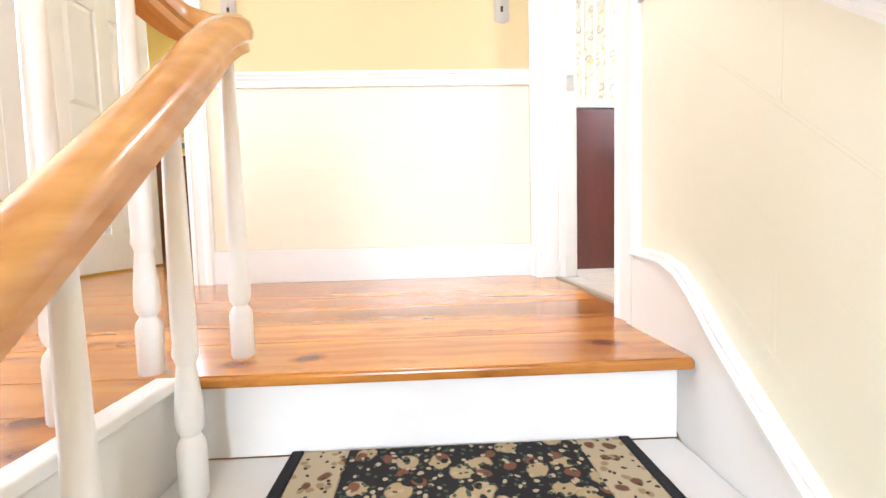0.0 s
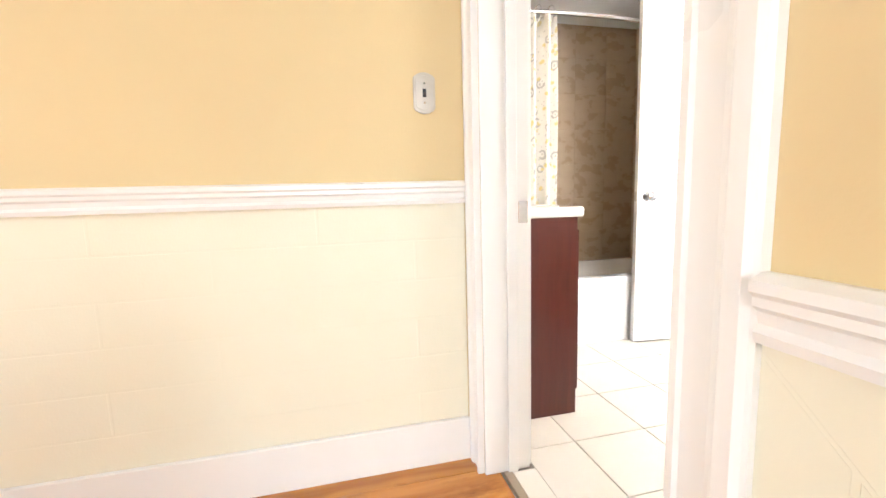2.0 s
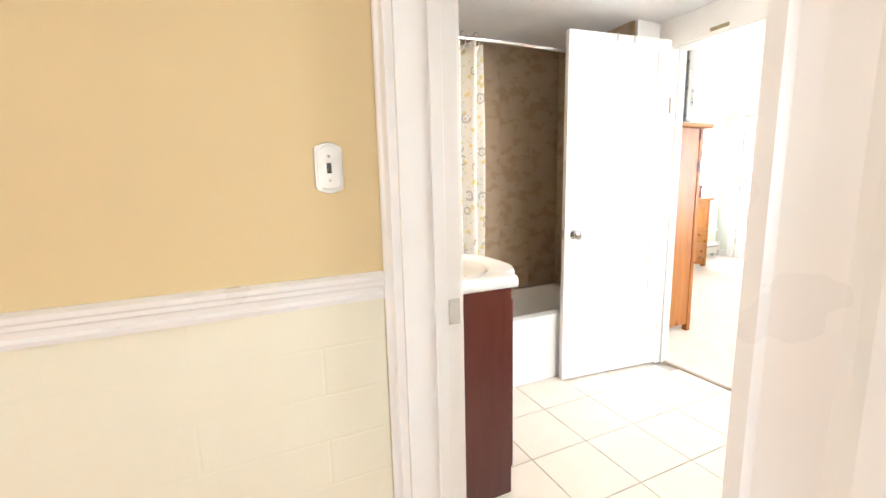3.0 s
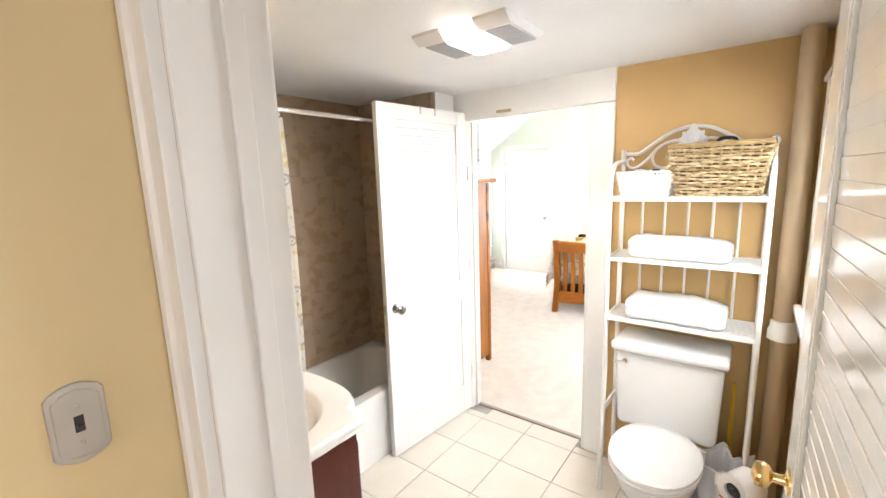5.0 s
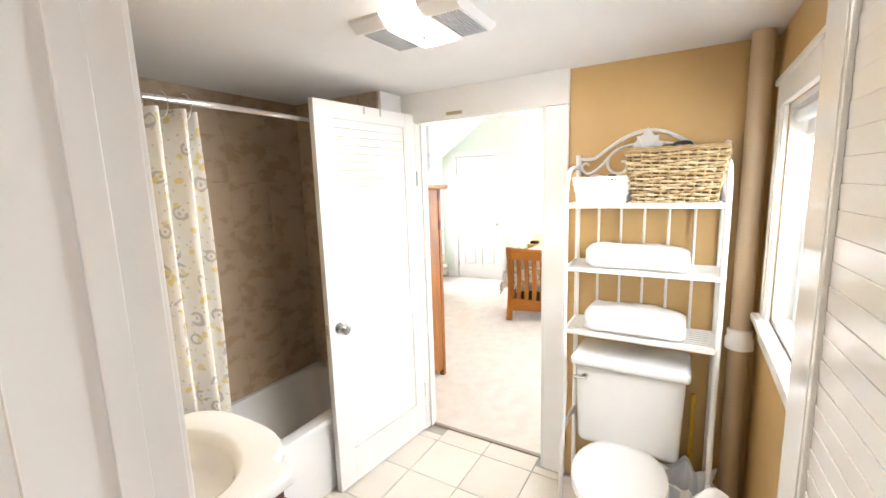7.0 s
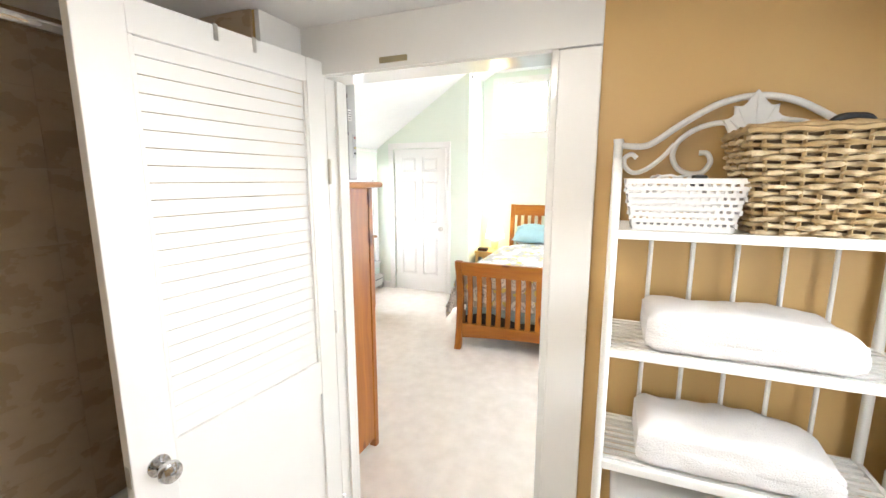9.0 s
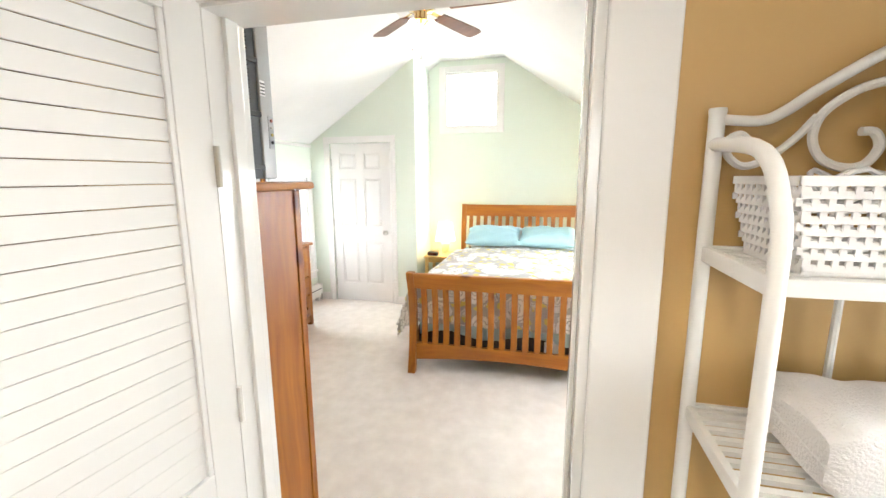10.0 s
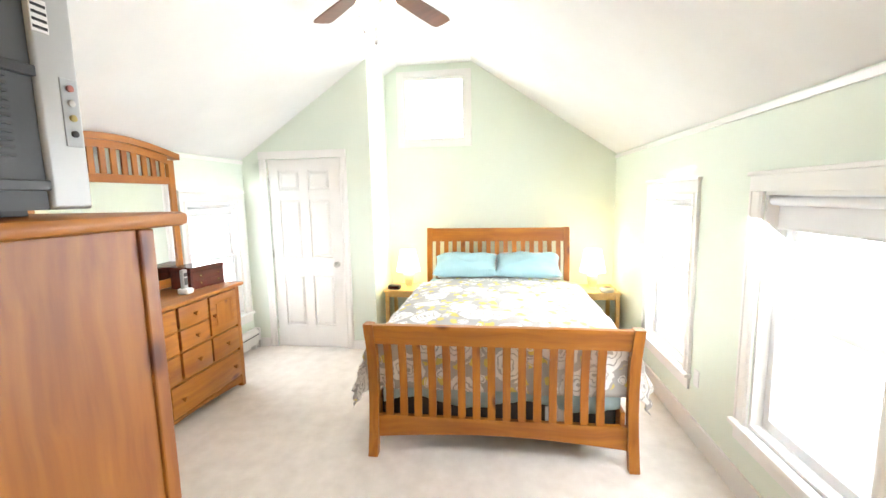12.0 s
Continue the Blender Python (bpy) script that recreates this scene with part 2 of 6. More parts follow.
GROUND_MAT = material("pale_gravel_ground", (0.5, 0.5, 0.47), 0.9, scale=0.5, bump=0.3)

# ---- mesh helpers ----
def box(bm, lo, hi, bevel=0.0):
    """A box between two corners, added to bm; bevel rounds its edges."""
    lo, hi = [min(a, b) for a, b in zip(lo, hi)], [max(a, b) for a, b in zip(lo, hi)]
    made = bmesh.ops.create_cube(bm, size=1.0)["verts"]
    for v in made:
        v.co = [lo[i] + (v.co[i] + 0.5) * (hi[i] - lo[i]) for i in range(3)]
    if bevel:
        edges = list({e for v in made for e in v.link_edges})
        bmesh.ops.bevel(bm, geom=edges, offset=bevel, segments=2, profile=0.5, affect="EDGES")
    return bm


def boxes(*pairs, bevel=0.0):
    bm = bmesh.new()
    for lo, hi in pairs:
        box(bm, lo, hi, bevel)
    return bm


def mesh_of(name, bm, mat, smooth=False):
    me = bpy.data.meshes.new(name)
    bmesh.ops.recalc_face_normals(bm, faces=bm.faces)
    bm.to_mesh(me)
    bm.free()
    me.materials.append(mat)
    if smooth:
        me.polygons.foreach_set("use_smooth", [True] * len(me.polygons))
        me.set_sharp_from_angle(angle=radians(40))
    return me


def part(name, bm, mat, parent=None, label="", smooth=False, m=None):
    """Links a bmesh as one mesh object under a thing or a part."""
    ob = new(name, mesh_of(name, bm, mat, smooth))
    if parent:
        ob.parent = parent
    if m is not None:
        ob.matrix_local = m
    if label:
        tagged(ob, label)
    return ob


def thing(name, label, category, m=None, group="", kind=""):
    ob = new(name)
    ob.empty_display_size = 0.1
    if m is not None:
        ob.matrix_world = m
    return tagged(ob, label, category, group, kind)


def structure(name, bm, mat, label, category, smooth=False):
    return tagged(part(name, bm, mat, smooth=smooth), label, category, kind="structure")


def tube(points, radius, sides=10, caps=True, bm=None):
    """A round rod along points; radius is one number or one for each point."""
    bm = bm or bmesh.new()
    pts = [Vector(p) for p in points]
    radii = radius if isinstance(radius, (list, tuple)) else [radius] * len(pts)
    rings, side = [], None
    for i, p in enumerate(pts):
        d = (pts[min(i + 1, len(pts) - 1)] - pts[max(i - 1, 0)]).normalized()
        if side is None:
            side = d.orthogonal().normalized()
        side = (side - d * side.dot(d)).normalized()
        up = d.cross(side)
        rings.append([bm.verts.new(p + (side * math.cos(a) + up * math.sin(a)) * radii[i])
                      for a in (2 * math.pi * k / sides for k in range(sides))])
    for a, b in zip(rings, rings[1:]):
        for k in range(sides):
            bm.faces.new((a[k], a[(k + 1) % sides], b[(k + 1) % sides], b[k]))
    if caps:
        bm.faces.new(rings[0])
        bm.faces.new(rings[-1])
    return bm


def lathe(profile, sides=20, bm=None, at=(0, 0, 0), axis=2):
    """Turned about an axis: profile of (radius, height)."""
    bm = bm or bmesh.new()
    rings = []
    for r, h in profile:
        ring = []
        for k in range(sides):
            a = 2 * math.pi * k / sides
            c = [r * math.cos(a), r * math.sin(a)]
            c.insert(axis, h)
            ring.append(bm.verts.new(Vector(c) + Vector(at)))
        rings.append(ring)
    for a, b in zip(rings, rings[1:]):
        for k in range(sides):
            bm.faces.new((a[k], a[(k + 1) % sides], b[(k + 1) % sides], b[k]))
    bm.faces.new(rings[0])
    bm.faces.new(rings[-1])
    return bm


def prism(outline, lo, hi, axis=0, bm=None, bevel=0.0):
    """An outline of two coordinates pulled along an axis from lo to hi."""
    bm = bm or bmesh.new()
    def put(p, h):
        c = list(p)
        c.insert(axis, h)
        return bm.verts.new(c)
    a, b = [put(p, lo) for p in outline], [put(p, hi) for p in outline]
    n = len(outline)
    faces = [bm.faces.new(a), bm.faces.new(b)]
    for k in range(n):
        faces.append(bm.faces.new((a[k], a[(k + 1) % n], b[(k + 1) % n], b[k])))
    if bevel:
        bmesh.ops.bevel(bm, geom=list({e for f in faces for e in f.edges}), offset=bevel, segments=2, profile=0.5, affect="EDGES")
    return bm


def wall(axis, a, b, lo, hi, z0, z1, holes=(), bm=None):
    """A wall of thickness a..b across axis (0: x, 1: y), from lo to hi along the other, with holes (lo, hi, z0, z1)."""
    bm = bm or bmesh.new()
    def put(s0, s1, h0, h1):
        if s1 - s0 > 1e-4 and h1 - h0 > 1e-4:
            c0, c1 = [a, s0, h0], [b, s1, h1]
            if axis == 1:
                c0[:2], c1[:2] = [s0, a], [s1, b]
            box(bm, c0, c1)
    at = lo
    for h in sorted(holes):
        put(at, h[0], z0, z1)
        put(h[0], h[1], z0, h[2])
        put(h[0], h[1], h[3], z1)
        at = h[1]
    put(at, hi, z0, z1)
    return bm


# ---- structure: stair hall ----
NOSE = 2.28
RISE, RUN = 0.185, 0.22
structure("wall_hall_north", wall(1, 3.54, 3.66, -3.0, 1.62, 0.0, 2.5, [(-1.01, -0.035, -0.03, 2.05)]), HALL_UPPER,
          "ochre papered hall wall above a white chair rail", "wall")
structure("wall_hall_bath", wall(0, 1.62, 1.78, -2.5, 3.66, -2.9, 2.5, [(2.612, 3.43, -0.03, 2.03)]), HALL_UPPER,
          "ochre papered wall between stair hall and bathroom", "wall")
# unseen opening, added to go with the west fill lamp
structure("wall_hall_west", wall(0, -3.1, -3.0, -2.5, 3.66, 0.0, 2.5, [(1.85, 3.15, 0.95, 2.45)]), HALL_UPPER, "plain ochre hall wall", "wall")
structure("wall_hall_south", wall(1, -2.6, -2.5, -3.1, 1.78, -2.9, 2.5, [(0.3, 1.6, 0.5, 2.2)]), HALL_UPPER,
          "plain stairwell wall with a tall window", "wall")
structure("ceiling_hall", boxes(((-3.1, -2.6, 2.5), (1.78, 3.66, 2.6))), WHITE_MATT, "white flat hall ceiling", "ceiling")
structure("floor_hall_base", boxes(((-3.0, -2.5, -0.3), (0.57, NOSE, -0.022)), ((-3.0, NOSE + 0.07, -0.3), (1.66, 3.9, -0.022))), PINE[0],
          "timber floor base under the hall planks", "floor")
structure("wall_west_room", wall(0, -3.1, -3.0, 3.66, 6.0, 0, 2.5, bm=wall(1, 6.0, 6.1, -3.1, 0.9, 0, 2.5,
          [(-1.5, -0.6, 0.9, 2.0)], bm=wall(0, 0.8, 0.9, 3.66, 6.0, 0, 2.5))), YELLOW_ROOM, "yellow painted walls of the neighbouring room", "wall")
structure("ceiling_west_room", boxes(((-3.1, 3.66, 2.5), (0.9, 6.1, 2.6))), WHITE_MATT, "white ceiling of the neighbouring room", "ceiling")
structure("floor_west_room_base", boxes(((-3.0, 3.9, -0.3), (0.8, 6.0, -0.022))), PINE[0], "timber floor base", "floor")
structure("floor_stair_foot", boxes(((0.6, -2.5, -3.0), (1.62, 2.3, -2.9))), PLANK, "stairwell floor", "floor")
structure("wall_stair_west", boxes(((0.5, -2.5, -2.9), (0.6, 2.3, -0.3))), WHITE, "white panel below the hall floor edge", "wall")
# ---- structure: bathroom ----
BX0, BX1, BY0, BY1, BZ = 1.78, 3.66, 2.54, 5.05, 2.16
structure("wall_bath_east", wall(0, 3.66, 3.76, 2.40, 6.7, 0.0, 3.3, [(3.46, 4.28, -0.1, 2.005)]), TAN,
          "tan painted bathroom wall with the bedroom doorway", "wall")
structure("wall_bath_south", wall(1, BY0 - 0.1, BY0, 1.78, 3.66, 0, 2.3, [(2.68, 3.38, 1.09, 1.86)]), TAN, "tan painted bathroom wall with a window", "wall")
structure("wall_bath_north", wall(1, BY1, BY1 + 0.1, 1.62, 3.66, 0, 2.3), TAN, "bathroom wall behind the tub", "wall")
structure("wall_bath_west", wall(0, 1.62, 1.78, 3.66, BY1, 0, 2.3), TAN, "tan bathroom wall behind the vanity", "wall")
structure("ceiling_bath", boxes(((1.62, BY0 - 0.1, BZ), (3.66, BY1 + 0.1, BZ + 0.1))), WHITE_MATT, "white bathroom ceiling", "ceiling")
structure("floor_bath_base", boxes(((1.66, 2.4, -0.2), (3.74, 5.2, -0.008))), GROUT, "grouted bathroom floor bed", "floor")
# ---- structure: bedroom ----
RX0, RX1, RY0, RY1 = 3.76, 8.49, 2.52, 6.55
EAVE, TOP, FL0, FL1, SL = 2.07, 3.14, 4.11, 4.96, 0.673
W1, W2, WZ = (6.58, 7.33), (5.10, 5.83), (0.42, 1.64)
structure("floor_bedroom", boxes(((3.74, RY0 - 0.1, -0.2), (RX1 + 0.1, RY1 + 0.1, 0.004))), CARPET, "cream cut-pile carpet", "floor")
structure("wall_bedroom_south", wall(1, RY0 - 0.14, RY0, RX0, RX1 + 0.14, 0, EAVE, [(*W1, *WZ), (*W2, *WZ)]), MINT,
          "pale mint bedroom wall with two windows", "wall")
structure("wall_bedroom_north", wall(1, RY1, RY1 + 0.14, RX0, RX1 + 0.14, 0, EAVE, [(6.96, 7.69, *WZ)]), MINT,
          "pale mint bedroom wall with one window", "wall")
structure("wall_bedroom_east", wall(0, RX1, RX1 + 0.14, RY0 - 0.1, RY1 + 0.1, 0, 3.3, [(4.19, 4.90, 2.29, 2.99)]), MINT,
          "pale mint gable wall behind the bed", "wall")
structure("wall_closet", wall(0, 7.826, 7.93, 5.118, RY1, 0, 3.2, [(5.46, 6.27, 0.0, 2.07)]), MINT, "pale mint closet wall with a door", "wall")
structure("wall_closet_return", wall(1, 5.118, 5.22, 7.93, RX1, 0, 3.2), MINT, "pale mint closet return wall", "wall")
bm = prism([(RY0 - 0.14, EAVE - 0.09), (FL0, TOP), (FL1, TOP), (RY1 + 0.14, EAVE - 0.09), (RY1 + 0.14, EAVE + 0.05),
            (FL1 + 0.04, TOP + 0.12), (FL0 - 0.04, TOP + 0.12), (RY0 - 0.14, EAVE + 0.05)], RX0, RX1 + 0.1, 0)
structure("ceiling_bedroom", bm, WHITE_MATT, "white vaulted bedroom ceiling with a flat strip", "ceiling")
structure("wall_tub_end", boxes(((3.45, 4.37, 0), (3.66, BY1, BZ))), TAN, "tan chase wall at the end of the bathtub", "wall")
structure("header_bath_door", boxes(((3.637, 3.345, 1.998), (3.66, 4.37, BZ)), ((3.45, 4.35, 2.035), (3.66, 4.37, BZ)), bevel=0.002), WHITE,
          "white painted board above the bedroom doorway", "trim")
structure("ground", boxes(((-600, -600, -3.6), (600, 600, -3.4))), GROUND_MAT, "pale open ground around the house", "ground")

# ---- trim: casings, rails, baseboards ----
def fluted(w, d):
    """Casing section: across 0..w, out 0..d, with a bead at each side and a shallow hollow."""
    return [(0, 0), (0, d), (0.012, d), (0.016, d * 0.72), (0.03, d * 0.66), (w * 0.5, d * 0.6), (w - 0.045, d * 0.72),
            (w - 0.036, d), (w - 0.014, d), (w - 0.006, d * 0.7), (w, d * 0.6), (w, 0)]


def casing(name, bm, label="white painted moulded door casing"):
    return structure(name, bm, WHITE, label, "door casing")


# bathroom doorway, hall side (wall face x = 1.62), jamb lining and bathroom side
def x_casing(bm, x, out, y0, y1, z0, z1):
    w = abs(y1 - y0)
    s = 1 if y1 > y0 else -1
    prism([(x + out * d, y0 + s * a) for a, d in fluted(w, 0.022)], z0, z1, 2, bm)


bm = bmesh.new()
x_casing(bm, 1.62, -1, 2.612, 2.505, 0, 2.03)
x_casing(bm, 1.62, -1, 3.43, 3.538, 0, 2.03)
box(bm, (1.598, 2.505, 2.03), (1.62, 3.538, 2.14), 0.003)
casing("door_casing_bath_hall", bm)
def door_frame(name, label, pieces):
    """A door lining as one thing with each board a part."""
    fr = thing(name, label, "door frame", kind="structure")
    for n, lo, hi in pieces:
        part(n, boxes((lo, hi), bevel=0.0025), GLOSS, fr)
    return fr


door_jamb = door_frame("door_jamb_bath_hall", "white painted jambs of the bathroom doorway", (
    ("jamb", (1.62, 3.416, 0), (1.783, 3.43, 2.03)), ("jamb", (1.622, 2.602, 0), (1.786, 2.614, 2.03)), ("head", (1.62, 2.616, 2.01), (1.783, 3.414, 2.03)),
    ("door_stop", (1.70, 3.404, 0), (1.735, 3.416, 2.01)), ("inner_casing", (1.782, 3.432, 0), (1.796, 3.52, 2.12))))
part("strike_plate", boxes(((1.742, 3.4125, 0.86), (1.775, 3.4155, 0.93)), bevel=0.002), CHROME, door_jamb, "chrome strike plate")
structure("threshold_bath", boxes(((1.684, 2.616, -0.02), (1.713, 3.414, 0.005)), bevel=0.003),
          material("worn_brown_strip", (0.34, 0.27, 0.19), 0.6, 0.2, scale=20, bump=0.2), "worn grey metal strip at the tiled floor's edge", "threshold")
# bedroom doorway in the partition
bm = boxes(((3.638, 3.345, 0), (3.66, 3.46, 1.995)), bevel=0.004)
box(bm, (3.632, 4.28, 0), (3.66, 4.35, 1.995), 0.003)
casing("door_casing_bedroom", bm, "broad flat white painted door casing")
jamb = door_frame("door_jamb_bedroom", "white painted jambs of the bedroom doorway", (
    ("jamb", (3.645, 3.46, 0), (3.775, 3.48, 2.005)), ("jamb", (3.645, 4.262, 0), (3.775, 4.28, 2.005)), ("head", (3.645, 3.48, 1.99), (3.775, 4.262, 2.005)),
    ("door_stop", (3.70, 3.48, 0), (3.74, 3.49, 1.99)), ("door_stop", (3.70, 4.25, 0), (3.74, 4.262, 1.99)),
    ("bedroom_casing", (3.76, 3.36, 0), (3.78, 3.458, 2.1)), ("bedroom_casing", (3.76, 4.283, 0), (3.78, 4.37, 2.1)), ("bedroom_head", (3.76, 3.458, 2.007), (3.78, 4.283, 2.1))))
part("strike_plate", boxes(((3.665, 3.4805, 0.93), (3.69, 3.484, 1.02)), bevel=0.001), STEEL, jamb, "dull metal strike plate")
part("catch_plate", boxes(((3.628, 3.93, 2.012), (3.6345, 4.03, 2.03)), bevel=0.001),
     material("worn_brass", (0.42, 0.36, 0.22), 0.5, 0.7, scale=60), jamb, "worn brass catch plate above the opening")
for z, metal in ((0.25, WHITE), (1.05, WHITE), (1.62, STEEL)):
    part("hinge", tube([(3.648, 4.258, z), (3.648, 4.258, z + 0.09)], 0.007, 8), metal, jamb, "bare metal hinge" if metal is STEEL else "painted hinge")
structure("threshold_bedroom", boxes(((3.72, 3.48, -0.02), (3.745, 4.262, 0.008)), bevel=0.003),
          material("carpet_edge_strip", (0.40, 0.34, 0.27), 0.7, scale=30, bump=0.4), "dark strip where carpet meets tile", "threshold")
# left room doorway, hall side
bm = bmesh.new()
for a, b in ((-0.035, 0.06), (-1.01, -1.12)):
    s = 1 if b > a else -1
    prism([(a + s * q, 3.54 - d) for q, d in fluted(abs(b - a), 0.022)], 0, 2.05, 2, bm)
box(bm, (-1.12, 3.518, 2.05), (0.06, 3.54, 2.16), 0.003)
box(bm, (-0.055, 3.54, 0), (-0.035, 3.66, 2.05), 0.002)
box(bm, (-1.01, 3.54, 0), (-0.99, 3.66, 2.05), 0.002)
casing("door_casing_west_room", bm)

CHAIR = [(0, 0), (0.016, 0), (0.019, 0.012), (0.012, 0.020), (0.015, 0.034), (0.022, 0.040), (0.022, 0.050), (0.028, 0.056), (0.028, 0.068), (0.012, 0.075), (0, 0.075)]
structure("chair_rail_north", prism([(3.54 - d, 0.928 + z) for d, z in CHAIR], 0.06, 1.598, 0), WHITE, "white moulded chair rail on the hall wall", "chair rail")
bm = prism([(1.62 - d, 0.79 + z) for d, z in CHAIR], 2.314, 2.505, 1)
rings = []
for y, drop in ((2.314, 0.0), (-1.5, 3.814 * RISE / RUN)):
    rings.append([bm.verts.new((1.62 - d, y, 0.79 + z - drop)) for d, z in CHAIR])
for k in range(len(CHAIR)):
    j = (k + 1) % len(CHAIR)
    bm.faces.new((rings[0][k], rings[0][j], rings[1][j], rings[1][k]))
structure("chair_rail_stair", bm, WHITE, "white moulded chair rail that turns down the stairs", "chair rail")
# paper below the rails
structure("wainscot_north", boxes(((0.06, 3.536, 0.16), (1.598, 3.54, 0.94))), HALL_LOWER, "cream embossed paper below the chair rail", "wainscot")
slope = RISE / RUN
structure("wainscot_stair", prism([(2.505, 0.0), (2.505, 0.80), (2.314, 0.80), (-1.5, 0.80 - 3.814 * slope), (-1.5, -3.3), (2.2, -0.2)], 1.616, 1.6205, 0), STAIR_PAPER,
          "cream embossed paper beside the stairs", "wainscot")
bm = boxes(((0.06, 3.522, 0), (1.598, 3.54, 0.158)), bevel=0.002)
structure("baseboard_hall", bm, WHITE, "tall white painted hall baseboard", "baseboard")
pts = [(2.505, -0.02), (2.505, 0.20), (2.46, 0.198), (2.38, 0.192), (2.32, 0.17), (2.27, 0.13), (2.20, 0.06), (-1.5, 0.06 - 3.7 * slope), (-1.5, -0.5 - 3.7 * slope), (2.2, -0.45), (2.28, -0.2)]
bm = prism(pts, 1.594, 1.62, 0)
structure("skirt_stair", bm, WHITE, "white curved skirt board beside the stairs", "trim")
bead = [(1.592, y, z - 0.016) for y, z in pts[1:8]]
structure("skirt_bead", tube(bead, 0.007, 6), WHITE, "thin moulding on the stair skirt", "trim")

# ---- stairs ----
stairs = thing("staircase", "white painted wooden stairs up to the landing", "stairs", kind="structure")
TREAD_PAINT = material("worn_white_tread_paint", (0.80, 0.78, 0.74), 0.4, dark=(0.72, 0.70, 0.66), scale=5, bump=0.1)
for k in range(1, 15):
    z, y = -RISE * k, NOSE + 0.03 - RUN * (k - 1)
    part("tread", boxes(((0.605, y - RUN - 0.03, z - 0.03), (1.593, y, z)), bevel=0.006), TREAD_PAINT, stairs)
for k in range(0, 15):
    z, y = -RISE * k, NOSE + 0.03 - RUN * k
    part("riser", boxes(((0.605, y, z - RISE), (1.593, y + 0.02, z - 0.03)), bevel=0.001), WHITE, stairs)
part("string_board", prism([(NOSE + 0.06, -0.026), (NOSE + 0.06, -0.30), (-0.9, -0.30), (-0.9, -0.026)], 0.585, 0.604, 0), WHITE, stairs, "white string board along the hall floor's edge")
part("edge_strip", boxes(((0.575, -0.9, -0.02), (0.618, NOSE - 0.02, 0.003)), bevel=0.004), WHITE, stairs, "white rounded strip on the floor's edge")

# stair rail, upper rail and turned balusters
def rail_section(points, bm=None):
    """A moulded handrail: broad rounded top, narrower grooved base, swept along points."""
    bm = bm or bmesh.new()
    sec = [(-0.026, -0.034), (-0.026, -0.016), (-0.034, -0.010), (-0.037, 0.006), (-0.030, 0.026), (-0.014, 0.036), (0.014, 0.036),
           (0.030, 0.026), (0.037, 0.006), (0.034, -0.010), (0.026, -0.016), (0.026, -0.034)]
    pts = [Vector(p) for p in points]
    rings = []
    for i, p in enumerate(pts):
        d = (pts[min(i + 1, len(pts) - 1)] - pts[max(i - 1, 0)]).normalized()
        side = d.cross(Vector((0, 0, 1))).normalized()
        up = side.cross(d)
        rings.append([bm.verts.new(p + side * a + up * b) for a, b in sec])
    for a, b in zip(rings, rings[1:]):
        for k in range(len(sec)):
            bm.faces.new((a[k], a[(k + 1) % len(sec)], b[(k + 1) % len(sec)], b[k]))
    bm.faces.new(rings[0])
    bm.faces.new(rings[-1])
    return bm


def spline(points, steps=8):
    """Catmull-Rom through points."""
    p = [Vector(q) for q in points]
    p = [p[0] * 2 - p[1]] + p + [p[-1] * 2 - p[-2]]
    out = []
    for i in range(1, len(p) - 2):
        for k in range(steps):
            t = k / steps
            out.append(0.5 * ((2 * p[i]) + (p[i + 1] - p[i - 1]) * t + (2 * p[i - 1] - 5 * p[i] + 4 * p[i + 1] - p[i + 2]) * t * t
                              + (3 * p[i] - p[i - 1] - 3 * p[i + 1] + p[i + 2]) * t ** 3))
    out.append(p[-2])
    return out


balustrade = thing("balustrade", "varnished wooden handrail on white turned balusters", "balustrade", kind="structure")
low = (0.690, 2.38, 0.672)
rail_path = [(0.690, 2.38 - 3.6, 0.672 - 3.6 * 0.87), (0.690, 1.4, 0.672 - 0.98 * 0.87), (0.690, 2.1, 0.672 - 0.28 * 0.87), (0.690, 2.30, 0.612),
             (0.692, 2.40, 0.680), (0.665, 2.455, 0.705), (0.615, 2.465, 0.712), (0.565, 2.43, 0.722), (0.548, 2.35, 0.735), (0.545, 2.2, 0.752), (0.545, 1.9, 0.768), (0.545, -0.9, 0.78)]
part("handrail", rail_section(spline(rail_path)), RAIL_WOOD, balustrade, "varnished orange wooden handrail", smooth=True)


def baluster(x, y, z0, z1):
    h = z1 - z0
    foot = 0.10
    prof = [(0.020, 0.0), (0.023, 0.004), (0.023, foot - 0.01), (0.021, foot), (0.014, foot + 0.012), (0.020, foot + 0.022), (0.022, foot + 0.035), (0.021, foot + 0.07),
            (0.015, foot + 0.13), (0.0145, foot + 0.135), (0.020, foot + 0.15), (0.020, foot + 0.155), (0.0185, foot + 0.165), (0.019, foot + 0.2), (0.0165, h * 0.75), (0.0135, h)]
    part("baluster", lathe(prof, 14, at=(x, y, z0)), WHITE, balustrade, smooth=True)


baluster(0.684, 2.376, 0.0, 0.645)
baluster(0.549, 2.291, 0.0, 0.715)
for k in range(1, 14):
    baluster(0.549, 2.291 - 0.19 * k, 0.0, 0.735)
for k in range(1, 11):
    y = 2.19 - RUN * (k - 1)
    baluster(0.672, y, -RISE * k, 0.645 - (2.38 - y) * 0.87)

